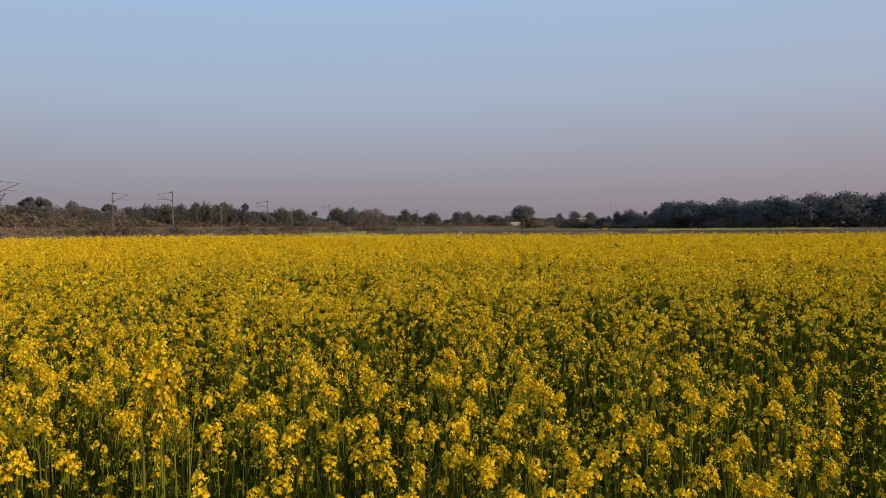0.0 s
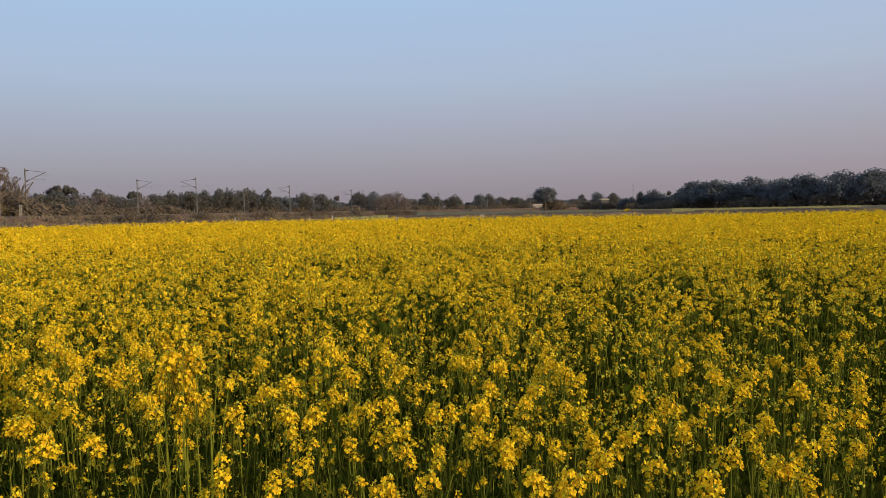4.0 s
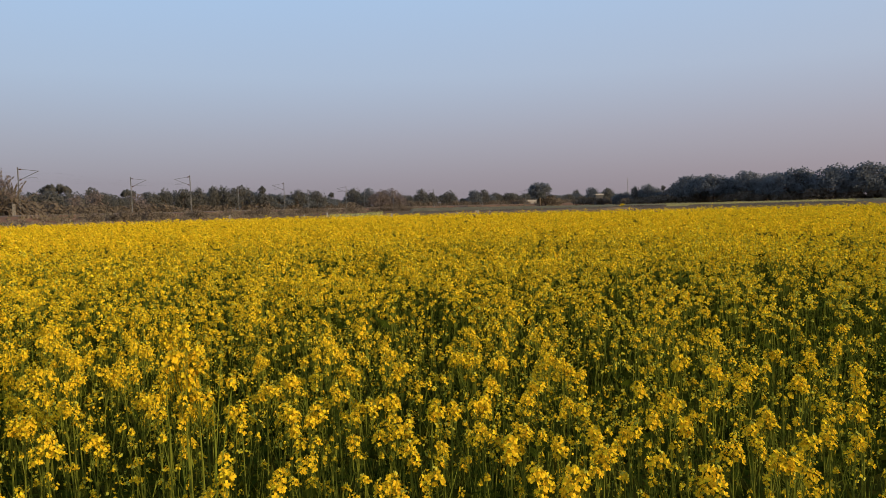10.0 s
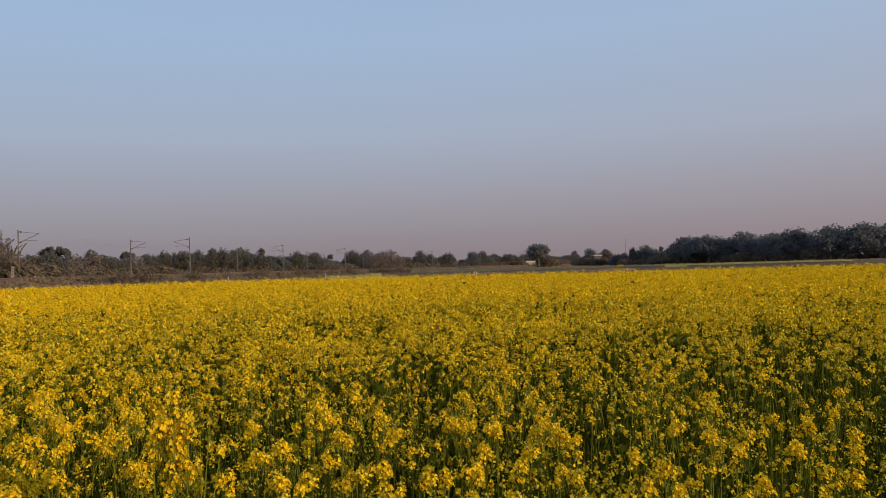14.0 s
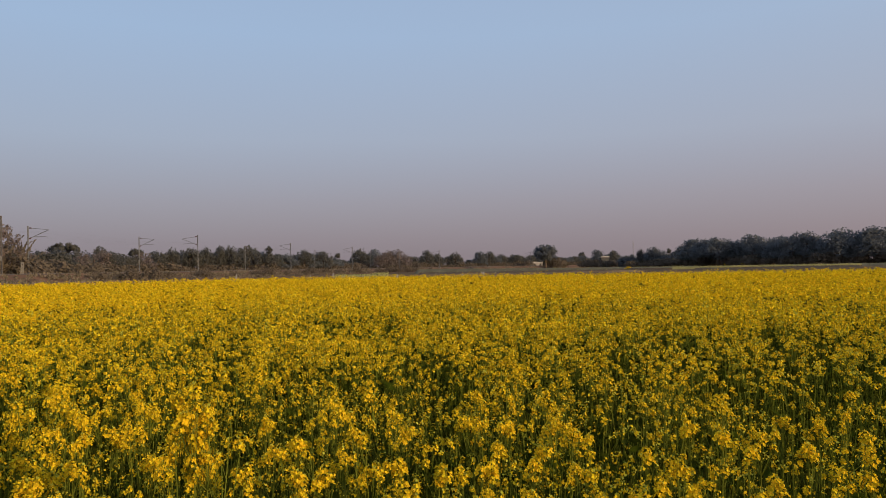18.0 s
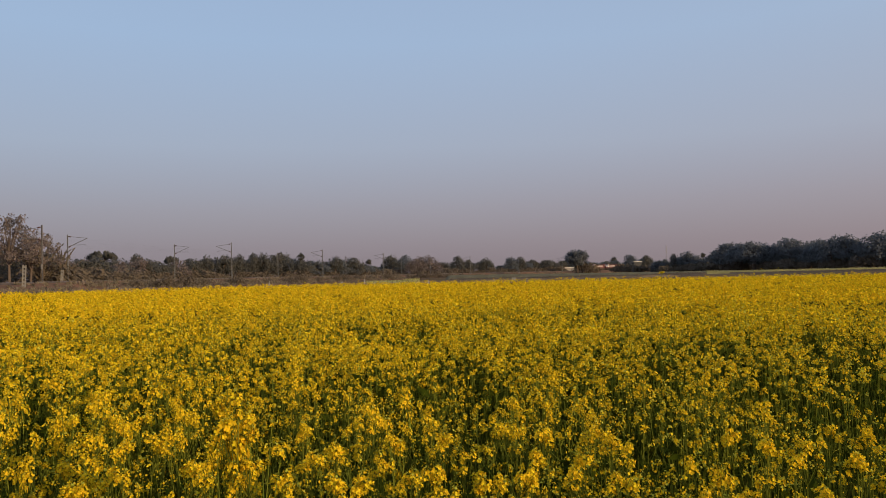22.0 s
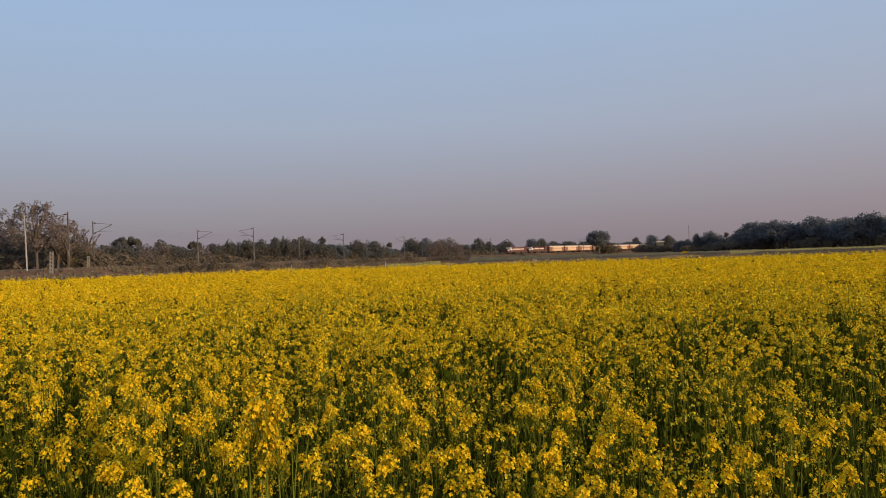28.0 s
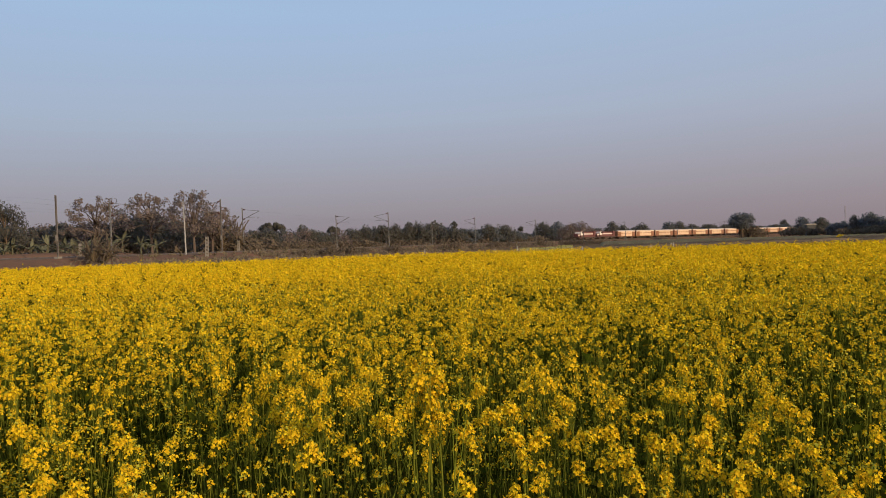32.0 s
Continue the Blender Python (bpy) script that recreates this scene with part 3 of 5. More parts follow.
def mustard_plant(seed, full):
    """A branched mustard plant about a metre tall, built at the origin; full: in full bloom, else with small young heads."""
    rng = random.Random(seed)
    root = new("mustard_plant")
    s = Shape()
    h = 1.3 if full == "tall clump" else 1.0
    top = Vector((0, 0, h - 0.04))
    bend = (rng.uniform(-0.06, 0.06), rng.uniform(-0.06, 0.06))
    foot = Vector((bend[0], bend[1], -0.04))
    s.tube([foot, foot.lerp(top, 0.45) + Vector((0.01, 0, 0)), foot.lerp(top, 0.75), top], [0.0055, 0.0045, 0.003, 0.0016], 5)
    start = rng.uniform(0, 6.28)
    tips, nodes = [(top, start, 2 if full else 3)], []
    clump = {"small clump": (2, 0.024), "clump": (4, 0.041), "wide clump": (8, 0.066), "tall clump": (10, 0.042)}.get(full)
    if clump:
        tips = [(top, start, rng.choice((0, 1, 2)))]
        for i in range(clump[0]):
            a = start + i * 2.4
            out = clump[1] * math.sqrt((i + 0.7) / clump[0]) * rng.uniform(0.8, 1.2)
            p = top + Vector((math.cos(a) * out, math.sin(a) * out, -rng.uniform(-0.012, 0.17 if h > 1 else 0.05)))
            p0 = foot.lerp(top, 0.84)
            s.tube([p0, p0.lerp(p, 0.5) + Vector((math.cos(a), math.sin(a), 0)) * 0.006, p], [0.0017, 0.0014, 0.0011], 3)
            tips.append((p, a, rng.choice((0, 1, 1, 3))))
    elif full:
        for i in range({"grand": 4, "crest": 5}.get(full) or rng.choice((2, 2, 3))):
            a = start + i * 2.0 + rng.uniform(-0.4, 0.4)
            out = rng.uniform(0.018, 0.055 if full != "grand" else 0.085)
            p = top + Vector((math.cos(a) * out, math.sin(a) * out, -rng.uniform(0.0, {"grand": 0.13, "crest": 0.03}.get(full, 0.13))))
            p0 = foot.lerp(top, 0.78 if full != "crest" else 0.955)
            s.tube([p0, p0.lerp(p, 0.5) + Vector((math.cos(a), math.sin(a), 0)) * 0.008, p], [0.002, 0.0017, 0.0014], 3)
            tips.append((p, a, rng.choice((6, 6, 2)) if full == "grand" else rng.choice((0, 1, 3))))
    for i in range(2 if clump else {"grand": 1, "crest": 0}.get(full, rng.choice((4, 5, 5) if full else (4, 5, 6)))):
        a = start + i * 2.4
        u = 0.42 + 0.08 * i
        reach = rng.uniform(0.05, 0.15)
        p0 = foot.lerp(top, u)
        p2 = Vector((math.cos(a) * reach, math.sin(a) * reach, h - rng.uniform(0.06, 0.30)))
        p2.z = max(p2.z, p0.z + 0.1)
        p1 = p0.lerp(p2, 0.5) + Vector((math.cos(a), math.sin(a), -0.6)) * 0.02
        s.tube([p0, p1, p2], [0.0026, 0.002, 0.0014], 3)
        tips.append((p2, a, rng.choice((4, 4, 5)) if clump else rng.choice((1, 3, 3, 4, 4, 5)) if full else rng.choice((3, 4, 4, 5, 5, 1))))
        nodes.append((p0, a))
    part("stem", s.mesh("stem", [STEM]), root)
    for p, a, k in tips:
        part("flower_head", HEADS[k], root, at=Matrix.Translation(p) @ Euler((rng.uniform(-0.25, 0.25), rng.uniform(-0.25, 0.25), a)).to_matrix().to_4x4() @ Matrix.Scale(rng.uniform(0.68, 0.98), 4))
    for i, (p, a) in enumerate(nodes[:4]):
        part("leaf", LEAVES[1 + i % 2], root, at=Matrix.Translation(p) @ Euler((0, rng.uniform(-0.6, 0.1), a)).to_matrix().to_4x4())
    for i in range(2):
        part("leaf", LEAVES[0], root, at=Matrix.Translation(foot.lerp(top, rng.uniform(0.15, 0.42))) @ Euler((0, rng.uniform(-0.5, 0.2), start + i * 2.1)).to_matrix().to_4x4())
    return root


# the fullest plants near the path: place, and how wide the flower head spreads
CLUMPS_LEFT = [
    (-2.42, 3.79, 2.04), (-1.8, 2.81, 1.26), (-1.99, 3.31, 2.08), (-2.11, 3.76, 1.42), (-2.01, 3.83, 2.06), (-1.87, 4.03, 1.74), (-1.61, 2.65, 1.42), (-1.58, 2.79, 0.8),
    (-1.49, 2.68, 0.72), (-1.54, 2.46, 0.66), (-1.39, 2.33, 1.04), (-1.75, 3.18, 1.03), (-1.69, 3.34, 1.08), (-1.27, 2.79, 1.3), (-1.19, 2.73, 0.73), (-1.29, 3.05, 0.88),
    (-0.85, 2.61, 0.98), (-0.99, 2.69, 0.65), (-2.64, 4.5, 1.7), (-0.91, 2.3, 0.7), (-1.02, 3.55, 0.96), (-1.05, 3.09, 0.72), (-1.59, 2.47, 0.66), (-1.21, 2.31, 0.91),
    (-1.61, 3.34, 1.2),
]
CLUMPS_MIDDLE = [
    (-0.84, 2.98, 1.39), (-0.76, 3.07, 0.94), (-0.53, 1.97, 0.74), (-0.48, 2.09, 1.01), (-0.65, 2.57, 1.15), (-0.58, 2.38, 0.73), (-0.56, 2.64, 0.99), (-0.52, 2.83, 0.97),
    (-0.41, 2.67, 1.43), (-0.54, 3.27, 1.29), (-0.26, 2.47, 1.37), (-0.3, 2.7, 0.97), (-0.21, 3, 1.29), (-0.31, 3.26, 0.99), (-0.09, 2.19, 0.74), (-0.22, 1.92, 0.86),
    (-0.12, 1.92, 0.69), (-0.14, 2.58, 0.79), (-0.07, 2.65, 0.71), (-0.19, 2.19, 0.63), (-0.37, 2.28, 0.65), (-0.68, 1.98, 0.53), (-0.01, 3.54, 1.4), (0.03, 2.32, 0.87),
    (0.15, 2.3, 1.65), (0.11, 2.14, 0.77), (0.26, 2.23, 0.76), (0.25, 2.92, 1.26), (0.2, 2.74, 0.74), (0.37, 3.45, 1.61), (0.04, 2.65, 1),
]
CLUMPS_RIGHT = [
    (0.35, 2.67, 0.72), (0.39, 2.56, 0.64), (0.46, 3.1, 1.34), (0.38, 2.25, 0.77), (0.37, 2.07, 1.15), (0.27, 1.97, 1.09), (0.18, 1.95, 0.91), (0.49, 2.32, 0.91),
    (0.61, 2.5, 0.94), (0.71, 2.65, 1.09), (0.84, 2.65, 1.47), (1.03, 3.12, 1.23), (0.97, 3.41, 1.41), (1.2, 3.16, 1.76), (1.05, 2.88, 0.93), (1.41, 3.44, 1.61),
    (1.54, 3.37, 1.39), (1.27, 2.87, 1.13), (1.75, 3.55, 1.08), (1.27, 2.61, 1.26),
]
CLUMPS_FAR_RIGHT = [
    (1.6, 3.09, 0.94), (1.31, 2.49, 0.85), (1.5, 2.86, 0.77), (1.1, 2.28, 0.74), (1.14, 2.2, 0.87), (0.99, 2.2, 1.03), (0.98, 2.43, 0.74), (0.76, 2.15, 0.85),
    (0.88, 2.32, 1.04), (0.85, 2.01, 1.12), (0.89, 1.93, 0.76), (0.63, 1.97, 1.1), (0.5, 2.03, 0.73), (0.69, 2.37, 0.85), (0.66, 2.9, 0.78), (0.09, 2.98, 0.96),
    (0.42, 3.27, 1.06), (0.14, 3.35, 1.02),
]
CLUMPS_ASIDE = [
    (-2.41, 2.22, 1), (-2.07, 1.75, 1), (-1.95, 1.77, 1), (-1.88, 1.92, 1), (-1.74, 1.75, 1), (-1.61, 1.64, 1), (-1.98, 2.29, 1), (-2.18, 2.26, 1),
    (-3.71, 3.2, 1), (-3.55, 3.3, 1), (-2.44, 2.09, 1), (-2.81, 2.36, 1), (-3.22, 3.43, 1), (-1.47, 1.69, 1), (-1.32, 1.67, 1),
]
TALL = [(8.45, 40, 1.58), (16.3, 45, 1.68), (15.3, 45, 1.655), (14.9, 45, 1.50), (6.2, 60, 1.38), (4.8, 60, 1.27), (-21.0, 20, 1.62), (-21, 26, 1.58), (-1.87, 7.16, 1.26), (1.56, 7.8, 1.2)]


def build_near_plants():
    rng = np.random.default_rng(5)
    protos = {True: [mustard_plant(100 + i, True) for i in range(6)], False: [mustard_plant(120 + i, False) for i in range(6)], "grand": [mustard_plant(140 + i, "grand") for i in range(6)], "crest": [mustard_plant(160, "crest")], "small clump": [mustard_plant(170 + i, "small clump") for i in range(5)], "clump": [mustard_plant(180 + i, "clump") for i in range(6)], "wide clump": [mustard_plant(190 + i, "wide clump") for i in range(5)], "tall clump": [mustard_plant(200 + i, "tall clump") for i in range(4)]}
    used = {k: 0 for k in protos}

    def put(x, y, h, full, lean=0.05, wide=1.0, label="flowering mustard plant with yellow heads on green stalks"):
        i = used[full]
        used[full] += 1
        m = Matrix.Translation((x, y, 0)) @ Euler((rng.normal(0, lean), rng.normal(0, lean), rng.uniform(0, 6.28))).to_matrix().to_4x4() @ Matrix.Diagonal((h * wide, h * wide, h, 1))
        ob = protos[full][i % len(protos[full])]
        if i >= len(protos[full]):
            ob = copy_thing(ob, Matrix.Identity(4))
        ob.matrix_basis = m
        tagged(ob, label, "plant", "mustard plants of the field")

    clumps = CLUMPS_LEFT + CLUMPS_MIDDLE + CLUMPS_RIGHT + CLUMPS_FAR_RIGHT + CLUMPS_ASIDE
    for x, y, wide in clumps:
        spread = wide * (1.0 if x < 0.5 else 0.78)
        put(x, y, 1.0, "small clump" if spread < 0.85 else "clump" if spread < 1.35 else "wide clump", 0.0)
    spots = [(x, y) for x, y, _ in clumps]
    for k, (x, y, h) in enumerate(TALL):
        put(x, y, h, "crest" if k == 0 else k in (8, 9), 0.0, 2.4 if k == 0 else 1.25 if k in (8, 9) else 1.0, "tall mustard plant standing above the yellow crop")
    # the big cluster that stands out of the crop
    for x, y, h in ((-0.87, 2.19, 1.37), (-0.84, 2.20, 1.29), (-0.87, 2.22, 1.24), (-0.93, 2.22, 1.34)):
        put(x, y, h / 1.3, "tall clump", 0.0, 0.95, "tall dense mustard plant with large yellow heads")
    for x, y in ((-3.17, 4.54), (-3.3, 5.0), (-2.52, 4.28), (-2.27, 3.5), (-1.69, 3.67), (-1.88, 2.75), (-1.82, 3.08), (-1.87, 3.39), (-2.64, 3.66), (-2.65, 4.95), (-2.26, 4.92)):
        put(x, y, 1.04, "grand", 0.02, 0.85)
    while len(spots) < 325:
        r, a = math.sqrt(rng.uniform(0.95, 5.5 ** 2)), rng.uniform(AZ0, AZ1)
        x, y = r * math.sin(a), r * math.cos(a)
        near_path = math.hypot(x, y) < 3.3 and -2.4 < x < 1.6
        if y > 0.7 and all((x - u) ** 2 + (y - v) ** 2 > 0.12 ** 2 for u, v in spots):
            spots.append((x, y))
            h = float(crop_top(np.array([x]), np.array([y]))[0]) + rng.normal(0, 0.05)
            full = not near_path and rng.uniform() < (0.45 if x < 0.8 else 0.12)
            put(x, y, h * (0.9 if near_path else 0.98), full)


build_near_plants()

# ---- railway masts and wires ----
def mast(x, y, height, arm, lean=0.0, steel=None):
    """An overhead-line mast: steel column on a concrete foot; arm is +1, -1 or 0 for the cantilever's side."""
    ground_z = RAIL_Z - 0.35
    _, heading = min(((Vector((x, y, 0)) - p).length, math.atan2(LINE[min(i + 1, len(LINE) - 1)].y - LINE[i - 1].y, LINE[min(i + 1, len(LINE) - 1)].x - LINE[i - 1].x))
                     for i, p in enumerate(LINE) if i)
    root = new("railway_mast")
    root.matrix_basis = Matrix.Translation((x, y, ground_z)) @ Euler((0, radians(-lean), 0)).to_matrix().to_4x4() @ Euler((0, 0, heading - math.pi / 2)).to_matrix().to_4x4()
    s = Shape()
    for k in (-1, 1):
        s.box((0.07 * k, 0, height / 2), (0.03, 0.16, height))
    s.box((0, 0, height / 2), (0.12, 0.02, height))
    part("column", s.mesh("column", [steel or GALV]), root)
    part("foot", Shape().box((0, 0, 0.1), (0.7, 0.7, 0.5), 0, 0.8).mesh("foot", [CONCRETE]), root, "pale concrete foot")
    part("plate", Shape().box((0, -0.13, 2.6), (0.3, 0.02, 0.8)).mesh("plate", [CONCRETE]), root, "small white plate")
    if arm:
        top, low, reach = height - 0.35, height - 2.35, 3.9
        part("top_insulator", Shape().tube([(0.15 * arm, 0, top), (0.3 * arm, 0, top - 0.02), (0.62 * arm, 0, top - 0.05), (0.68 * arm, 0, top - 0.06)], [0.04, 0.12, 0.12, 0.04], 8).mesh("top_insulator", [PORCELAIN]), root, "dark ribbed insulator")
        part("low_insulator", Shape().tube([(0.15 * arm, 0, low), (0.28 * arm, 0, low + 0.06), (0.58 * arm, 0, low + 0.22), (0.65 * arm, 0, low + 0.26)], [0.04, 0.12, 0.12, 0.04], 8).mesh("low_insulator", [PORCELAIN]), root, "dark ribbed insulator")
        part("stay_tube", Shape().tube([(0.6 * arm, 0, top - 0.05), (reach * arm, 0, top - 0.45)], 0.045, 5).mesh("stay_tube", [GALV]), root)
        part("bracket_tube", Shape().tube([(0.6 * arm, 0, low + 0.24), (reach * arm, 0, top - 0.45)], 0.055, 5).mesh("bracket_tube", [GALV]), root)
        part("register_arm", Shape().tube([(0.9 * arm, 0, low + 0.4), (3.4 * arm, 0, low + 0.38), (3.7 * arm, 0, low + 0.25)], 0.04, 5).mesh("register_arm", [GALV]), root)
    return tagged(root, "grey steel overhead-line mast" + (" with a bracket arm and insulators" if arm else " without a bracket arm"), "mast", "railway masts")


NEAR_MASTS = [(-70.0, 72.5, 7.8, 0), (-68.7, 105.6, 8.9, -1), (-64.7, 173, 8.9, -1), (-57.4, 234, 8.9, -1), (-46.2, 288, 8.9, -1), (-32, 332, 8.9, -1), (-15.8, 378, 8.9, -1), (10, 424, 8.9, -1), (38, 466, 8.9, -1)]
FAR_MASTS = [(-80.0, 93.4, 8.6, 1), (-80.2, 112, 8.5, 0), (-79.0, 129, 8.9, 1), (-79.8, 175, 8.9, 1), (-78.3, 254, 8.9, 1), (-68.6, 322, 8.9, 1), (-48.1, 354, 8.9, 1)]
for x, y, h, arm in NEAR_MASTS + FAR_MASTS:
    mast(x, y, h, arm, 0.5, DARK_STEEL if (x, y) in ((-68.7, 105.6), (-70.0, 72.5)) else None)


def wires():
    for side in (-2.35, 2.35):
        for name, z, sag in (("catenary_wire", 8.9, 0.7), ("contact_wire", 7.6, 0.0)):
            s = Shape()
            pts = []
            for k in range(0, 140):
                a = 220 + k * 4.0
                u = (k % 14) / 14
                p, _ = on_track(a, side, z + 0.3 - sag * 4 * u * (1 - u))
                pts.append(p)
            s.tube(pts, 0.006, 3, cap=False)
            tagged(new(name, s.mesh(name, [WIRE])), "thin dark overhead wire hung along the railway", "wire", "overhead wires")


wires()
stay = Shape().tube([(-68.75, 105.6, 9.2), (-67.9, 113, 1.7)], 0.018, 4)
tagged(new("stay_wire", stay.mesh("stay_wire", [WIRE])), "slanting steel stay wire of a railway mast", "wire")


def signal_post():
    root = new("signal_post")
    root.matrix_basis = Matrix.Translation((-68.4, 95.5, 1.2))
    part("pole", Shape().tube([(0, 0, 0), (-0.1, 0, 4.5), (-0.26, 0, 8.5)], [0.11, 0.10, 0.07], 8).mesh("pole", [PALE_STEEL]), root)
    part("foot", Shape().box((0, 0, 0.1), (0.9, 0.9, 0.5), 0, 0.8).mesh("foot", [CONCRETE]), root, "pale concrete foot")
    tagged(root, "slender pale grey steel post on a white concrete foot", "post")
    for x, y, h, w in ((-63.8, 94, 3.0, 0.36), (-73.4, 118, 2.7, 0.3), (-81.0, 88, 2.6, 0.3)):
        r = new("concrete_post")
        r.matrix_basis = Matrix.Translation((x, y, 1.2)) @ Euler((0, 0.035, 0.2)).to_matrix().to_4x4()
        s = Shape().box((-w / 2, 0, h / 2), (0.11, 0.16, h)).box((w / 2, 0, h / 2), (0.11, 0.16, h))
        part("upright", s.mesh("upright", [CONCRETE]), r)
        for k in range(6):
            part("rung", Shape().box((0, 0, h * (0.09 + 0.165 * k)), (w - 0.1, 0.14, 0.26)).mesh("rung", [CONCRETE]), r)
        tagged(r, "weathered pale ladder-like concrete post beside the railway", "post", "concrete posts by the railway")


signal_post()


# ---- trees ----
def crown_mesh(name, seed, clumps, per, radius, height, base, leaf, mat, spread, flat=0.0, dome=True, ruffle=0.3):
    """A crown of many small leaf sprays gathered in uneven clumps."""
    rng = np.random.default_rng(seed)
    d = rng.normal(size=(clumps, 3))
    d /= np.linalg.norm(d, axis=1)[:, None]
    if dome:
        d[:, 2] = np.abs(d[:, 2]) * 1.0 - 0.25
    r = rng.uniform(0.45, 1.0, clumps) ** 0.6
    c = d * r[:, None] * np.array([radius, radius, height])
    c[:, 2] += base + (0.25 * height if dome else 0)
    if flat:
        c[:, 2] = base + height * (0.35 + flat * rng.uniform(0, 0.5, clumps)) - 0.5 * height * (np.hypot(c[:, 0], c[:, 1]) / radius) ** 2
    size = rng.uniform(0.75, 1.2, clumps)
    way = rng.normal(size=(clumps * per, 3))
    way /= np.linalg.norm(way, axis=1)[:, None]
    p = np.repeat(c, per, 0) + way * (rng.uniform(0.25, 1.0, clumps * per) ** 0.5 * np.repeat(size, per) * spread * 1.25)[:, None] * np.array([1, 1, 0.8])
    middle = np.array([0, 0, base + (0.45 * height if dome else 0)])
    local, whole = p - np.repeat(c, per, 0), p - middle
    out = 0.55 * local / (np.linalg.norm(local, axis=1)[:, None] + 1e-6) + whole / (np.linalg.norm(whole, axis=1)[:, None] + 1e-6)
    sizes = leaf * rng.uniform(0.7, 1.4, len(p))
    if ruffle < 0.4:
        # the inner foliage of each clump, in larger sprays
        inner = np.arange(len(p)) % per < 6
        p[inner] = (np.repeat(c, per, 0) + local * 0.72)[inner]
        sizes[inner] *= 1.8
    v = facing_quads(p, sizes, rng, out, ruffle)
    return mesh_of(name, v, quad_faces(len(p)), (), [mat]), c


def tree(kind, seed):
    rng = random.Random(seed)
    root = new("tree")
    if kind == "orchard":
        crown, tips = crown_mesh("crown", seed, 56, 48, 4.3, 4.9, 2.6, 0.38, HAZED_DARK_LEAF, 1.15, ruffle=0.85)
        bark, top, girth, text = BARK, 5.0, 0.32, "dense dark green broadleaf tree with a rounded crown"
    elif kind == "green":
        crown, tips = crown_mesh("crown", seed, 48, 28, 3.8, 4.5, 2.6, 0.42, HAZED_GREEN_LEAF, 1.0, ruffle=0.8)
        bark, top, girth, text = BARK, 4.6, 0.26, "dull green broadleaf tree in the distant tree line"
    elif kind == "rust":
        crown, tips = crown_mesh("crown", seed, 80, 36, 4.3, 5.2, 3.6, 0.19, HAZED_RUST_LEAF, 0.45, ruffle=0.9)
        bark, top, girth, text = PALE_BARK, 5.5, 0.18, "half-bare tree with dry reddish-brown leaves"
    elif kind == "umbrella":
        crown, tips = crown_mesh("crown", seed, 50, 44, 5.2, 3.0, 6.8, 0.36, HAZED_GREEN_LEAF, 0.6, flat=0.7)
        bark, top, girth, text = BARK, 7.5, 0.3, "wide flat-topped dark tree above the tree line"
    elif kind == "brown":
        crown, tips = crown_mesh("crown", seed, 48, 28, 3.6, 4.9, 2.6, 0.31, HAZED_RUST_LEAF, 0.9, ruffle=0.9)
        bark, top, girth, text = PALE_BARK, 5.2, 0.2, "brown tree with thin haze-pale foliage in the tree line"
    elif kind == "leafy":
        crown, tips = crown_mesh("crown", seed, 80, 54, 4.4, 6.2, 4.2, 0.26, HAZED_GREEN_LEAF, 0.9, ruffle=0.9)
        bark, top, girth, text = BARK, 6.5, 0.3, "tall dull green tree with a full crown"
    elif kind == "lone":
        crown, tips = crown_mesh("crown", seed, 120, 50, 4.5, 2.9, 6.5, 0.36, HAZED_DARK_LEAF, 1.0, dome=False, ruffle=0.8)
        bark, top, girth, text = BARK, 6.5, 0.42, "tall lone dark tree with a broad rounded crown"
    elif kind == "tuft":
        crown, tips = crown_mesh("crown", seed, 22, 34, 1.1, 1.0, 7.6, 0.30, HAZED_GREEN_LEAF, 0.5, dome=False, ruffle=0.9)
        bark, top, girth, text = BARK, 8.0, 0.14, "slender tree with a small tufted crown above the others"
    elif kind == "thicket":
        crown, tips = crown_mesh("crown", seed, 50, 40, 3.2, 4.4, 0.9, 0.24, SCRUB_LEAF, 0.9, ruffle=0.9)
        bark, top, girth, text = BARK, 2.5, 0.15, "brownish thicket grown down to the ground"
    else:
        crown, tips = crown_mesh("crown", seed, 26, 26, 2.2, 1.7, 0.5, 0.30, SCRUB_LEAF, 0.75, ruffle=0.9)
        bark, top, girth, text = BARK, 0.8, 0.12, "low dusty olive-brown bush"
    s = Shape()
    wob = rng.uniform(-0.3, 0.3)
    s.tube([(0, 0, -0.3), (wob * 0.3, 0, top * 0.35), (wob, 0.1, top * 0.7), (wob * 0.6, 0, top)], [girth * 1.3, girth, girth * 0.8, girth * 0.5], 7)
    for t in list(tips)[::5 if kind != "rust" else 2]:
        z0 = top * rng.uniform(0.55, 0.98)
        a = Vector((wob * 0.8, 0, z0))
        b = Vector(t)
        s.tube([a, a.lerp(b, 0.5) + Vector((0, 0, 0.25)), b], [girth * 0.4, girth * 0.25, girth * 0.08], 3)
    part("trunk", s.mesh("trunk", [bark]), root)
    part("crown", crown, root)
    root.name = "bush" if kind in ("bush", "thicket") else "tree"
    tagged(root, text, "bush" if kind in ("bush", "thicket") else "tree")
    return root


TREES = {k: [tree(k, 300 + 17 * i + 100 * j) for i in range(n)] for j, (k, n) in enumerate((("orchard", 4), ("green", 4), ("rust", 3), ("umbrella", 1), ("bush", 3), ("brown", 3), ("thicket", 2), ("leafy", 1), ("lone", 1), ("tuft", 3)))}


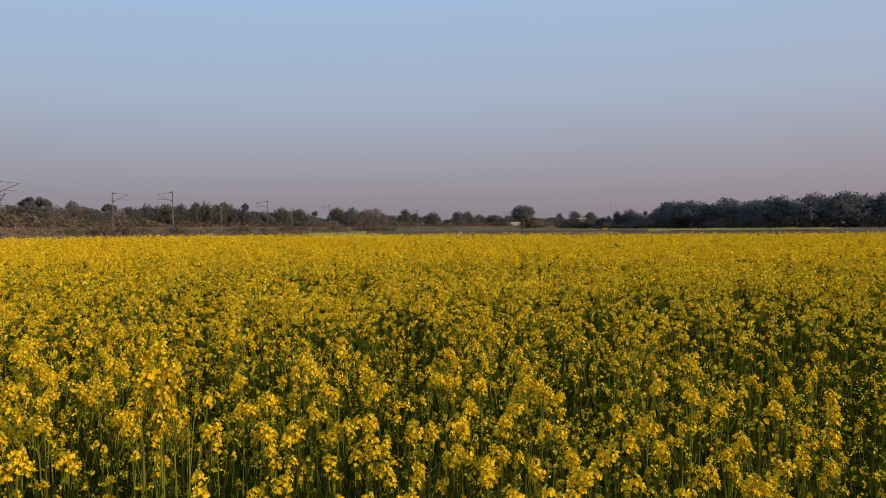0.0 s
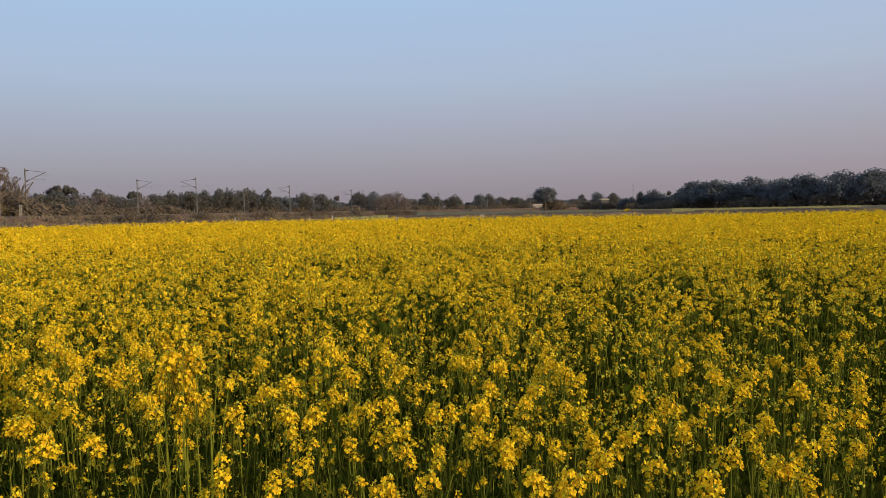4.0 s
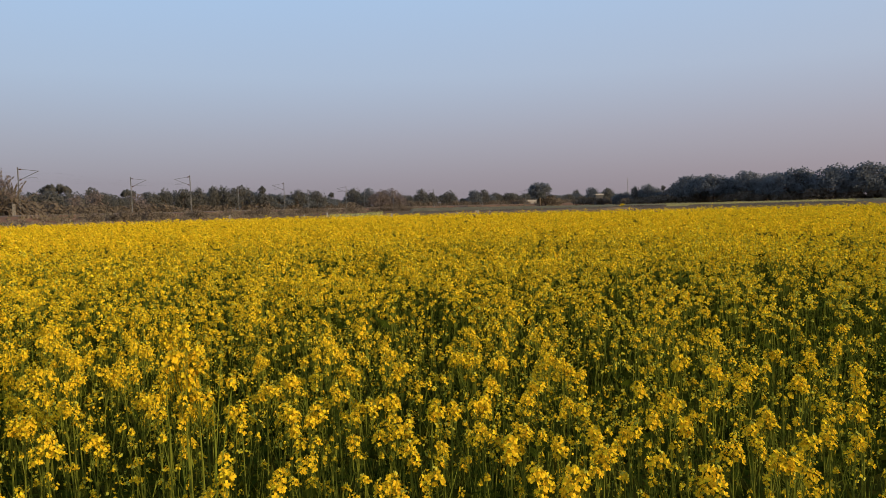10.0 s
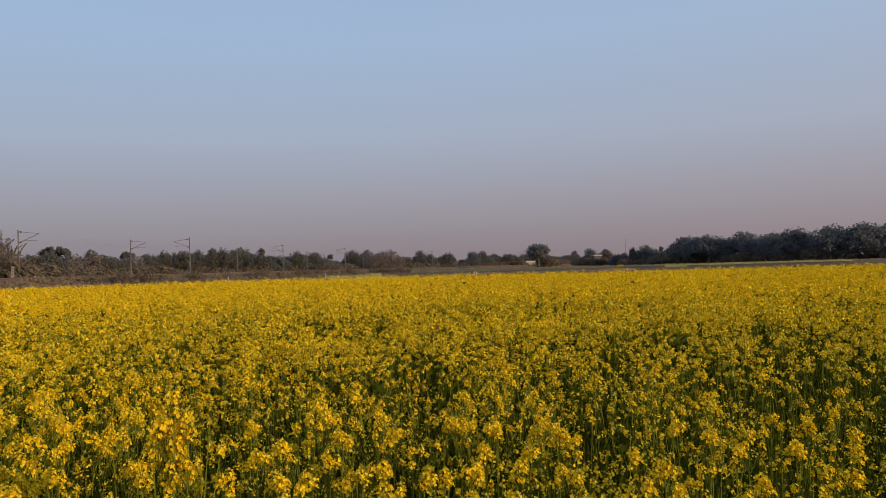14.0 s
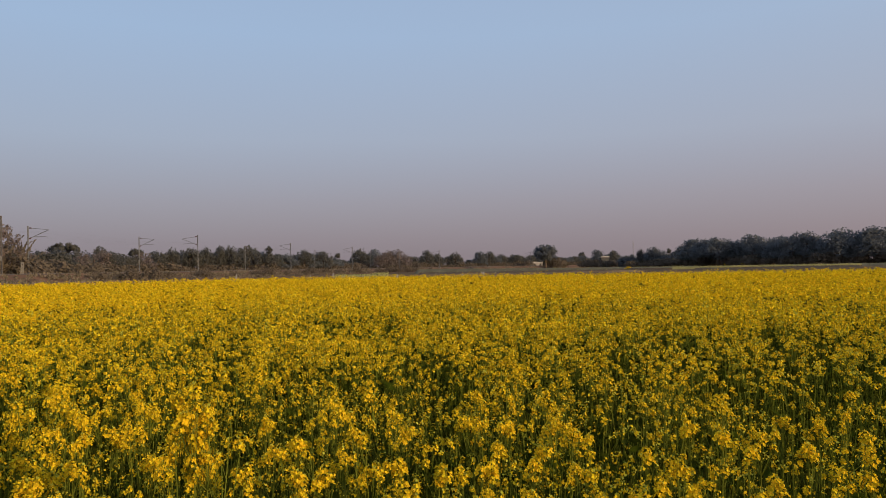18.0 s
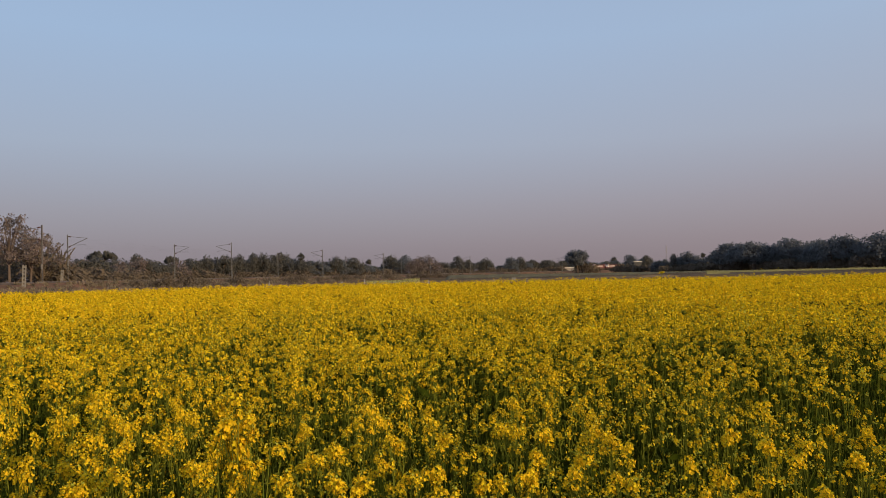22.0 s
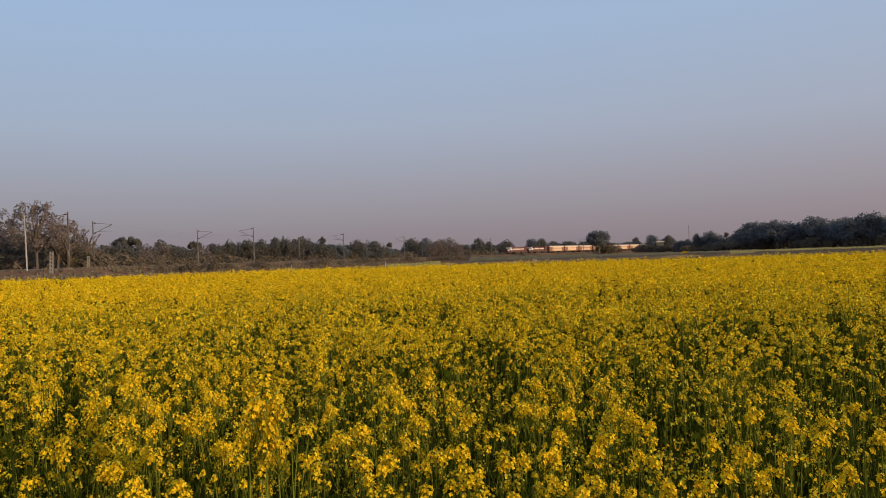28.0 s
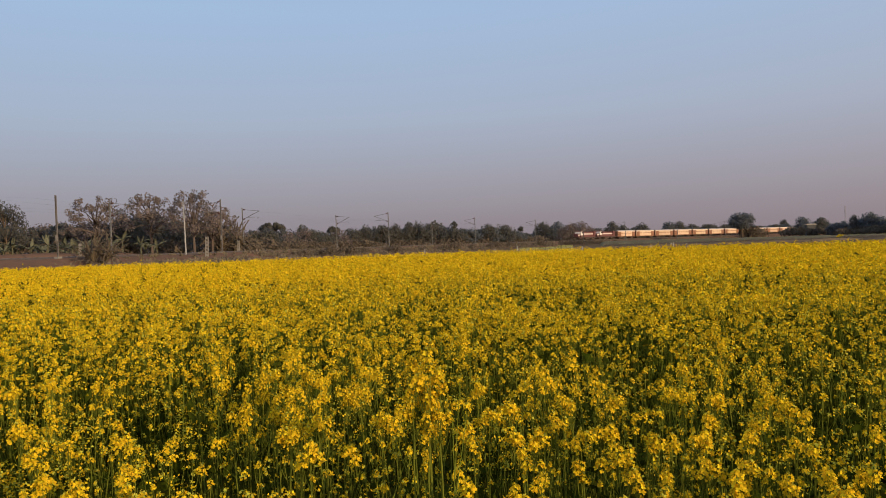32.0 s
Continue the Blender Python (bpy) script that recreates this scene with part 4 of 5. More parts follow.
def crown_top(ob):
    """How high a tree's crown reaches before it is scaled."""
    me = [c for c in ob.children if c.name.startswith("crown")][0].data
    co = np.empty(len(me.vertices) * 3, np.float32)
    me.vertices.foreach_get("co", co)
    return float(np.percentile(co[2::3], 98.5))


NOMINAL = {k: [crown_top(t) for t in ts] for k, ts in TREES.items()}
USED = {}
tree_rng = random.Random(9)


def plant(kind, x, y, height, width=1.0, z=0.0, group=""):
    protos = TREES[kind]
    i = USED.get(kind, 0)
    USED[kind] = i + 1
    k = height / NOMINAL[kind][i % len(protos)]
    m = Matrix.Translation((x, y, z)) @ Matrix.Rotation(tree_rng.uniform(0, 6.28), 4, "Z") @ Matrix.Diagonal((k * width, k * width, k, 1))
    ob = protos[i % len(protos)]
    if i >= len(protos):
        ob = copy_thing(ob, Matrix.Identity(4))
    ob.matrix_basis = m
    if group:
        tagged(ob, group=group)


def belt(kinds, points, step, y_jitter, h_jitter, group):
    """Trees along a line of (way sideways / forward, forward distance, rise of the tops / forward)."""
    for (a0, y0, t0), (a1, y1, t1) in zip(points, points[1:]):
        n = max(1, round(math.hypot(a1 * y1 - a0 * y0, y1 - y0) / step))
        for k in range(n):
            u = (k + tree_rng.uniform(0.1, 0.9)) / n
            a, y, t = a0 + (a1 - a0) * u, y0 + (y1 - y0) * u, t0 + (t1 - t0) * u
            y2 = y + tree_rng.uniform(0, y_jitter)
            plant(tree_rng.choice(kinds), a * y2, y2, max(2.0, (t * y2 + 1.7) * (tree_rng.uniform(0.88, 1.03) if tree_rng.random() < 0.45 else tree_rng.uniform(0.92 - h_jitter, 0.9))), tree_rng.uniform(0.9, 1.25), 0, group)


def build_trees():
    # half-bare brown trees beyond the tracks
    for a, y, t, w in ((-0.885, 118, 0.0965, 0.9), (-0.778, 118, 0.0945, 0.95), (-0.70, 113, 0.0975, 0.85), (-0.668, 120, 0.072, 0.95), (-1.15, 122, 0.085, 0.9), (-1.32, 120, 0.09, 0.9)):
        plant("rust", a * y, y, t * y + 1.7, w, 0, "half-bare brown trees")
    for a, y, t, w in ((-0.85, 132, 0.056, 0.9), (-0.815, 127, 0.064, 0.9), (-0.725, 134, 0.050, 0.8), (-0.66, 134, 0.046, 0.8), (-0.91, 130, 0.060, 0.9), (-0.965, 128, 0.056, 0.9)):
        plant(tree_rng.choice(("green", "brown")), a * y, y, t * y + 1.7, w, 0, "tree line behind the railway")
    plant("leafy", -1.075 * 120, 120, 0.096 * 120 + 1.7, 0.8, 0, "tree line behind the railway")
    belt(["green", "brown", "brown"], [(-1.6, 120, 0.068), (-1.0, 128, 0.067), (-0.75, 132, 0.062), (-0.66, 145, 0.050), (-0.62, 150, 0.042)], 3.6, 9, 0.16, "tree line behind the railway")
    plant("green", -0.5122 * 262, 262, 0.0356 * 262 + 1.7, 0.6, 0, "tree line behind the railway")
    plant("umbrella", -0.4612 * 268, 268, 0.0329 * 268 + 1.7, 0.5, 0, "tree line behind the railway")
    plant("umbrella", -0.561 * 262, 262, 0.0425 * 262 + 1.7, 0.8)
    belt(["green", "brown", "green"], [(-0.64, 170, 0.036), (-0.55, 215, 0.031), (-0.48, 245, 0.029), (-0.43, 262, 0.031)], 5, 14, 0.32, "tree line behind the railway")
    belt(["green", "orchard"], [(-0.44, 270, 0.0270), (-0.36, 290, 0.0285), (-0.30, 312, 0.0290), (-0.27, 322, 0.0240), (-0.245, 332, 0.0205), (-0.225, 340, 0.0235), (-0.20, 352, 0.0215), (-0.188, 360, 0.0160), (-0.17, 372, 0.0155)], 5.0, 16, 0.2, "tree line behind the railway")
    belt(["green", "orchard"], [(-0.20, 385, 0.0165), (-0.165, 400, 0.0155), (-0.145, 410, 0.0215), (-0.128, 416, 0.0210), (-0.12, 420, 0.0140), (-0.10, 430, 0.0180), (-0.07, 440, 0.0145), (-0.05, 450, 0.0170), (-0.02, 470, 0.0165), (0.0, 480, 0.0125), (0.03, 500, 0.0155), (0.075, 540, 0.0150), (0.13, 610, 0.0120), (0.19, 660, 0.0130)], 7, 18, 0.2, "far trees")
    # the trees that rise above the line, one by one
    for a, y, t in ((-0.2757, 322, 0.0329), (-0.1814, 372, 0.0219), (0.2664, 395, 0.0197)):
        plant("tuft", a * y, y, t * y + 1.7, tree_rng.uniform(0.9, 1.2), 0, "slender tufted trees")
    for a, y, t in ((-0.3626, 296, 0.0326), (-0.3453, 300, 0.0333), (-0.3296, 303, 0.0322), (-0.314, 310, 0.0308), (0.2287, 410, 0.0192), (-0.385, 286, 0.0315), (-0.41, 280, 0.031)):
        plant("green", a * y, y, t * y + 1.7, tree_rng.uniform(0.42, 0.55), 0, "tree line behind the railway")
    for a, y, t, w in ((-0.3025, 314, 0.0331, 0.7), (-0.2271, 340, 0.0262, 0.8), (-0.2011, 350, 0.0239, 0.8), (-0.1493, 408, 0.0255, 0.8), (-0.1292, 414, 0.0253, 0.8), (-0.1107, 428, 0.0188, 0.8),
                       (-0.059, 445, 0.0227, 0.75), (-0.0435, 455, 0.0177, 0.8), (-0.0201, 468, 0.0187, 0.8), (0.0133, 490, 0.0195, 0.7), (0.0261, 498, 0.0196, 0.7), (0.1506, 650, 0.0171, 0.6), (0.1713, 456, 0.0189, 0.8), (0.1905, 456, 0.0177, 0.8), (0.2453, 405, 0.0211, 0.8), (0.2864, 385, 0.0232, 0.8)):
        plant(tree_rng.choice(("green", "orchard")), a * y, y, t * y + 1.7, w, 0, "far trees")
    for a, y, t in ((-0.113, 388, 0.0235), (-0.100, 390, 0.0245), (-0.088, 392, 0.0185), (-0.122, 386, 0.018)):
        plant("brown", a * y, y, t * y + 1.7, 0.95, 0, "trees behind the railway")
    for a, y, h in ((-0.122, 250, 1.9), (-0.110, 252, 2.3), (-0.098, 251, 2.0), (-0.086, 255, 2.2), (-0.074, 258, 1.7)):
        plant("thicket", a * y, y, h, 1.6, 0, "low thickets before the railway")
    # the tall lone tree and what stands round it
    plant("lone", 0.1015 * 381, 381, 0.0266 * 381 + 1.7, 1.0)
    plant("bush", 0.117 * 383, 383, 5.4, 0.95)
    plant("bush", 0.1085 * 384, 384, 5.6, 0.8)
    plant("bush", 0.1235 * 386, 386, 4.6, 0.9)
    plant("bush", 0.078 * 520, 520, 5.5, 0.9)
    belt(["green", "orchard"], [(0.163, 466, 0.0135), (0.172, 462, 0.0150), (0.19, 462, 0.0150), (0.215, 455, 0.0145)], 7, 12, 0.2, "far trees")
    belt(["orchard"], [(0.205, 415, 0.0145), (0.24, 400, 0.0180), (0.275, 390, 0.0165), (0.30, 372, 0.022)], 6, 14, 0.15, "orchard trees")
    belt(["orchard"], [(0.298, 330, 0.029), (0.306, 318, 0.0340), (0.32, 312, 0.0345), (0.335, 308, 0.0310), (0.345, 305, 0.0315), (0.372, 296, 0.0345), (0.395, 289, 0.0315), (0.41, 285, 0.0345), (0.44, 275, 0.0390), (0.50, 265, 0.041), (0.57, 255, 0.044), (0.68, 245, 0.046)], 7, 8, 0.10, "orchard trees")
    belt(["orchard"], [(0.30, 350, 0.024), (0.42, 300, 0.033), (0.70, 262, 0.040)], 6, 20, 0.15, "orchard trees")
    for a, y, h in ((0.171, 424, 4.6), (0.186, 425, 4.2), (0.160, 438, 5.0)):
        plant("bush", a * y, y, h, 1.0, 0, "low bushes")
    # low growth in front of the orchard and along the embankment
    for k in range(26):
        a = 0.21 + 0.45 * k / 26
        y = 405 - 330 * (a - 0.21) * 0.9
        plant("bush", a * y, y - 12, tree_rng.uniform(2.2, 4.2), 1.3, 0, "low bushes")
    # thick low growth under the tree line
    for pts, step in (([(-1.6, 114), (-1.0, 122), (-0.75, 126), (-0.62, 148), (-0.55, 205), (-0.44, 262), (-0.28, 314), (-0.17, 372), (-0.05, 440), (0.03, 495), (0.075, 535), (0.13, 605), (0.2, 655)], 6.5),
                      ([(0.148, 448), (0.215, 446), (0.24, 396), (0.30, 362), (0.312, 314), (0.41, 281), (0.50, 261), (0.70, 240)], 6.0)):
        for (a0, y0), (a1, y1) in zip(pts, pts[1:]):
            n = max(1, round(math.hypot(a1 * y1 - a0 * y0, y1 - y0) / step))
            for k in range(n):
                u = (k + tree_rng.random()) / n
                y = y0 + (y1 - y0) * u + tree_rng.uniform(-2, 5)
                plant("bush", (a0 + (a1 - a0) * u) * y, y, tree_rng.uniform(3.2, 5.2), 1.2, 0, "low bushes")
    for k in range(26):
        s = 380 + k * 9.5 + tree_rng.uniform(-4, 4)
        p, _ = on_track(s, tree_rng.uniform(10.5, 15), 0)
        plant("bush", p.x, p.y, tree_rng.uniform(1.0, 2.2), 1.1, 0.3, "low bushes")


build_trees()


def scrub():
    """Dry grass and low twiggy growth between the field and the railway, in uneven lumps."""
    rng = np.random.default_rng(51)
    lumps, per = 1620, 34
    c, big = [], []
    for k in range(lumps):
        if k < 650:
            # along the field's far boundary
            x = rng.uniform(-62, 4) if k < 420 else rng.uniform(-58, -40)
            y = float(far_edge(np.array(x))) + 1.5 + abs(rng.normal(0, 7.0))
            rise = 0.22
            b = rng.uniform(0.45, 1.25) * (1.15 if x < -42 else 0.85 if x < -20 else 0.6)
        elif k >= 1500:
            off = 5.6 + abs(rng.normal(0, 3.2))
            rise = max(0.1, min(1.6, 1.62 - 0.31 * (off - 7.2)))
            p, _ = on_track(rng.uniform(335, 390), off, 0)
            x, y, b = p.x, p.y, rng.uniform(0.14, 0.42)
        else:
            off = 8.0 + abs(rng.normal(0, 4.0))
            rise = max(0.1, 1.42 - 0.31 * (off - 8.0))
            p, _ = on_track(rng.uniform(372, 560) if k < 1250 else rng.uniform(560, 800), off, 0)
            x, y, b = p.x, p.y, rng.uniform(0.5, 1.3)
        c.append((x, y, rise + 0.15 * b))
        big.append(b)
    c, big = np.array(c), np.array(big)
    way = rng.normal(size=(lumps * per, 3))
    way /= np.linalg.norm(way, axis=1)[:, None]
    way[:, 2] = np.abs(way[:, 2]) - 0.2
    p = np.repeat(c, per, 0) + way * (rng.uniform(0.3, 1.15, lumps * per) * np.repeat(big, per))[:, None] * np.array([0.95, 0.95, 0.85])
    v = np.concatenate([facing_quads(p[::2], rng.uniform(0.12, 0.36, len(p[::2])), rng, way[::2], 0.5), loose_quads(p[1::2], rng.uniform(0.08, 0.22, len(p[1::2])), rng, 2.4, 0.6)])
    tagged(new("dry_scrub", mesh_of("dry_scrub", v, quad_faces(len(p)), (), [DRY])), "brown dry grass and twigs along the railway verge", "scrub", kind="stuff")


scrub()


# ---- banana plants, palm scrub and the next plots ----
def arched_leaf(name, length, width, rise, droop, mat, split=0.0):
    s = Shape()
    n = 7
    def at(u):
        return (length * u * (1 - 0.18 * u), rise * u - droop * u * u)
    for k in range(n):
        u0, u1 = k / n, (k + 1) / n
        w0, w1 = (width * math.sin(math.pi * min(1, 0.06 + 0.94 * u)) ** 0.6 for u in (u0, u1))
        (x0, z0), (x1, z1) = at(u0), at(u1)
        for side in (-1, 1):
            s.quad((x0, 0, z0), (x1, 0, z1), (x1 - split, side * w1, z1 - w1 * 0.35), (x0, side * w0 * 0.9, z0 - w0 * 0.35))
    return s.mesh(name, [mat])


BANANA_LEAVES = [arched_leaf("leaf", 2.3, 0.30, 1.7, 1.5, BANANA), arched_leaf("leaf", 2.0, 0.27, 1.1, 1.6, BANANA), arched_leaf("leaf", 1.9, 0.24, 2.0, 0.6, BANANA)]
FRONDS = [arched_leaf("frond", 2.0, 0.085, 2.0, 1.5, SCRUB_LEAF, 0.1), arched_leaf("frond", 1.9, 0.08, 1.2, 1.7, SCRUB_LEAF, 0.1), arched_leaf("frond", 1.8, 0.08, 2.4, 0.9, SCRUB_LEAF, 0.1)]


def banana_plant(x, y, h, rng):
    root = new("banana_plant")
    root.matrix_basis = Matrix.Translation((x, y, 0)) @ Matrix.Rotation(rng.uniform(0, 6.28), 4, "Z")
    trunk = h - 1.5
    part("stem", Shape().tube([(0, 0, -0.1), (0.05, 0, trunk * 0.5), (0, 0, trunk)], [0.16, 0.13, 0.09], 8).mesh("stem", [BANANA]), root)
    for k in range(9):
        part("leaf", BANANA_LEAVES[k % 3], root, at=Matrix.Translation((0, 0, trunk - 0.05 * (k % 3))) @ Euler((rng.uniform(-0.4, 0.4), rng.uniform(-0.45, 0.4), k * 2.4 + rng.uniform(-0.5, 0.5))).to_matrix().to_4x4())
    tagged(root, "banana plant with arching pale green leaves beyond the tracks", "banana plant", "banana plants")


def palm_bush(x, y, h, rng):
    root = new("palm_bush")
    root.matrix_basis = Matrix.Translation((x, y, 0)) @ Matrix.Scale(h / 2.3, 4)
    part("trunk", Shape().tube([(0, 0, -0.1), (0, 0, 0.6)], [0.25, 0.2], 8).mesh("trunk", [BARK]), root)
    for k in range(60):
        part("frond", FRONDS[k % 3], root, at=Matrix.Translation((0, 0, 0.3 + 0.012 * k)) @ Euler((rng.uniform(-0.2, 0.2), rng.uniform(-0.75, 0.2), k * 2.4)).to_matrix().to_4x4())
    tagged(root, "bushy dusty wild palm at the edge of the field", "palm", "wild palms")


def plots():
    """The next fields: each between two ways sideways / forward and two distances, a bumpy bed of plants with loose leaves on it."""
    rng = np.random.default_rng(15)
    for a0, a1, y0, y1, top, mat, text in (
            (-0.186, -0.128, 122, 168, 0.55, PALE_CROP, "plot of pale yellow-green crop beyond the mustard field"),
            (-0.131, -0.1115, 126, 205, 0.62, PALE_CROP, "plot of pale yellow-green crop beyond the mustard field"),
            (0.268, 0.52, 219, 226, 0.75, PALE_CROP, "plot of pale yellow-green crop before the orchard"),
            (0.270, 0.30, 240, 248, 0.85, PALE_CROP, "plot of pale yellow-green crop before the orchard"),
            (0.30, 0.52, 196, 216, 0.30, SCRUB_LEAF, "strip of dull olive stubble before the orchard"),
            (0.20, 0.27, 205, 222, 0.40, SCRUB_LEAF, "strip of dull olive stubble before the orchard"),
            (-0.10, 0.24, 112, 126, 0.4, SCRUB_LEAF, "strip of dull olive weeds in the fallow"),
            (-0.12, 0.24, 150, 153, 0.5, DRY, "thin bank of pale dry grass"),
            (-0.07, 0.27, 180, 196, 0.45, SCRUB_LEAF, "strip of dull olive weeds in the fallow")):
        h, w = 9, max(12, int((a1 - a0) * y0 * 1.2))
        ys, aa = np.meshgrid(np.linspace(y0, y1, h), np.linspace(a0, a1, w), indexing="ij")
        ys = ys + 0.8 * crop_noise(aa * 200, ys, 0.12, 14)
        z = top * 0.82 + 0.10 * crop_noise(aa * y0, ys, 0.5, 13)
        z[0], z[-1], z[:, 0], z[:, -1] = -0.05, -0.05, -0.05, -0.05
        k = (np.arange(h - 1)[:, None] * w + np.arange(w - 1)[None]).ravel()
        bed = np.stack([aa * ys, ys, z], -1).reshape(-1, 3)
        bed_faces = np.stack([k, k + 1, k + w + 1, k + w], 1)
        n = int((a1 - a0) * (y0 + y1) / 2 * (y1 - y0) * 5)
        y, a = rng.uniform(y0, y1, n), rng.uniform(a0, a1, n)
        keep = rng.uniform(size=n) < 0.75 + 0.4 * crop_noise(a * y, y, 0.15, 12)
        y, a = y[keep], a[keep]
        n = len(y)
        c = np.stack([a * y, y, top - np.abs(rng.normal(0, 0.12, n)) + 0.1 * crop_noise(a * y0, y, 0.5, 13)], 1)
        c[: n // 3, 2] *= rng.uniform(0.2, 0.9, n // 3)
        v = np.concatenate([bed, loose_quads(c, rng.uniform(0.12, 0.30, n), rng)])
        me = mesh_of("crop_plot", v, np.concatenate([bed_faces, quad_faces(n) + len(bed)]), (), [mat])
        tagged(new("crop_plot", me), text, "crop", kind="stuff")


def bund():
    """A raised bank of earth and grass that runs across the fallow before the railway."""
    rng = np.random.default_rng(19)
    xs = np.linspace(-17.2, 150, 240)
    rise = np.interp(xs, [-17.2, -16.4, 0, 20, 60, 150], [0.1, 1.25, 1.2, 1.0, 0.75, 0.7]) + 0.05 * crop_noise(xs, xs, 0.6, 41)
    line = 228 + 0.02 * xs + 0.5 * crop_noise(xs, xs * 0, 0.12, 42)
    profile = ((-3.4, -0.05), (-2.0, 0.5), (-0.9, 0.96), (0.0, 1.0), (0.9, 0.97), (3.4, -0.05))
    v = np.stack([np.stack([xs, line + d, rise * k + (0.03 * rng.normal(size=len(xs)) if k > 0 else 0)], 1) for d, k in profile], 1).reshape(-1, 3)
    m = len(profile)
    k = (np.arange(len(xs) - 1)[:, None] * m + np.arange(m - 1)[None]).ravel()
    tagged(new("bund", mesh_of("bund", v, np.stack([k, k + m, k + m + 1, k + 1], 1), (), [BUND], smooth=True)), "low grassy earth bund across the fallow", "bund", kind="structure")
    n = 5200
    x = rng.uniform(-17, 150, n)
    u = rng.uniform(-1, 0.4, n)
    c = np.stack([x, np.interp(x, xs, line) + u * 2.6, np.interp(x, xs, rise) * (1 - np.abs(u) * 0.75) + 0.04], 1)
    mats = (rng.uniform(size=n) < 0.3 + 0.4 * (np.abs(u) < 0.25)).astype(np.int32)
    me = mesh_of("bund_grass", loose_quads(c, rng.uniform(0.10, 0.24, n), rng, 1.6, 0.5), quad_faces(n), (), [SCRUB_LEAF, PALE_CROP], mats)
    tagged(new("bund_grass", me), "tufts of dull and pale green grass on the bund", "grass", kind="stuff")


def build_verge():
    rng = random.Random(31)
    for a, y, h in ((-1.10, 92, 5.0), (-1.06, 90, 5.2), (-1.02, 93, 4.8), (-0.985, 92, 5.3), (-0.95, 95, 5.0), (-0.925, 99, 4.8), (-0.905, 97, 5.1), (-0.86, 104, 5.0), (-0.835, 108, 6.2), (-0.80, 109, 5.2), (-0.77, 111, 4.9), (-1.15, 90, 5.0), (-1.08, 95, 4.6), (-1.0, 97, 4.7), (-0.965, 98, 4.5), (-0.935, 93, 4.6), (-0.885, 101, 4.7), (-0.79, 114, 4.8)):
        banana_plant(a * y, y, h, rng)
    palm_bush(-0.895 * 73, 73, 3.8, rng)
    palm_bush(-0.87 * 74.5, 74.5, 3.9, rng)
    palm_bush(-0.652 * 124, 124, 8.0, rng)
    palm_bush(-0.625 * 129, 129, 6.6, rng)


build_verge()
plots()
bund()


POST_PAINT = material("weathered_post_paint", (0.48, 0.45, 0.40), 0.9, (0.34, 0.31, 0.27), 3.0)


def boundary_post(x, y, h):
    root = new("boundary_post")
    root.matrix_basis = Matrix.Translation((x, y, -0.05)) @ Euler((0.03, 0.04, 0.3)).to_matrix().to_4x4()
    part("shaft", Shape().box((0, 0, h / 2), (0.13, 0.12, h), 0, 0.9).mesh("shaft", [POST_PAINT]), root)
    part("cap", Shape().box((0, 0, h + 0.04), (0.11, 0.10, 0.06), 0, 0.5).mesh("cap", [POST_PAINT]), root)
    tagged(root, "short white boundary post beyond the mustard field", "post", "boundary posts")


for spot in ((-27.7, 86, 1.33), (-18.9, 86, 1.10), (-16.2, 86, 1.30), (-9.0, 90, 1.0), (-1.06, 94, 0.87), (1.33, 94, 1.09), (1.62, 95.5, 1.08), (3.2, 97, 0.95)):
    boundary_post(*spot)


# ---- buildings ----
PALE_WALL = material("dusty_cream_wall", (0.38, 0.34, 0.31), 0.9, (0.28, 0.25, 0.22), 0.4)
CONCRETE_WALL = material("grey_rendered_wall", (0.13, 0.12, 0.11), 0.9, (0.095, 0.09, 0.085), 0.5)

def house(x, y, w, d, h, turn, label, wall=WHITEWASH):
    root = new("house")
    root.matrix_basis = Matrix.Translation((x, y, 0)) @ Matrix.Rotation(turn, 4, "Z")
    part("wall", Shape().box((0, 0, h / 2), (w, d, h)).mesh("wall", [wall]), root)
    part("roof", Shape().box((0, 0, h + 0.12), (w + 0.8, d + 0.8, 0.24)).mesh("roof", [ROOF]), root)
    if wall is not CONCRETE_WALL or w < 4.8:
        part("parapet", Shape().box((0, -d / 2 - 0.42, h + 0.36), (w, 0.2, 0.36)).mesh("parapet", [WHITEWASH]), root, "white parapet")
    for k in range(max(2, int(w / 2.4))):
        u = -w / 2 + (k + 0.5) * w / max(2, int(w / 2.4))
        window = part("window", Shape().box((u, -d / 2 - 0.02, h * 0.55), (0.9, 0.08, 1.1)).mesh("window", [DARK]), root)
        rim = Shape().box((u - 0.49, -d / 2 - 0.04, h * 0.55), (0.08, 0.12, 1.1)).box((u + 0.49, -d / 2 - 0.04, h * 0.55), (0.08, 0.12, 1.1)).box((u, -d / 2 - 0.04, h * 0.55 + 0.59), (1.06, 0.12, 0.08))
        part("frame", rim.mesh("frame", [WHITEWASH]), window, "pale window frame")
        part("sill", Shape().box((u, -d / 2 - 0.1, h * 0.55 - 0.6), (1.2, 0.26, 0.1)).mesh("sill", [WHITEWASH]), window)
    tagged(root, label, "house")


house(0.0925 * 525, 525, 9.2, 6, 3.9, 0.1, "small pale house with a flat roof beside the lone tree", PALE_WALL)
house(0.18 * 432, 432, 4.6, 6, 5.9, 0.0, "two-storey grey house with a white parapet among the trees", CONCRETE_WALL)
house(0.2038 * 425, 425, 4.6, 6, 3.5, -0.1, "low grey house with a white parapet among the trees", CONCRETE_WALL)


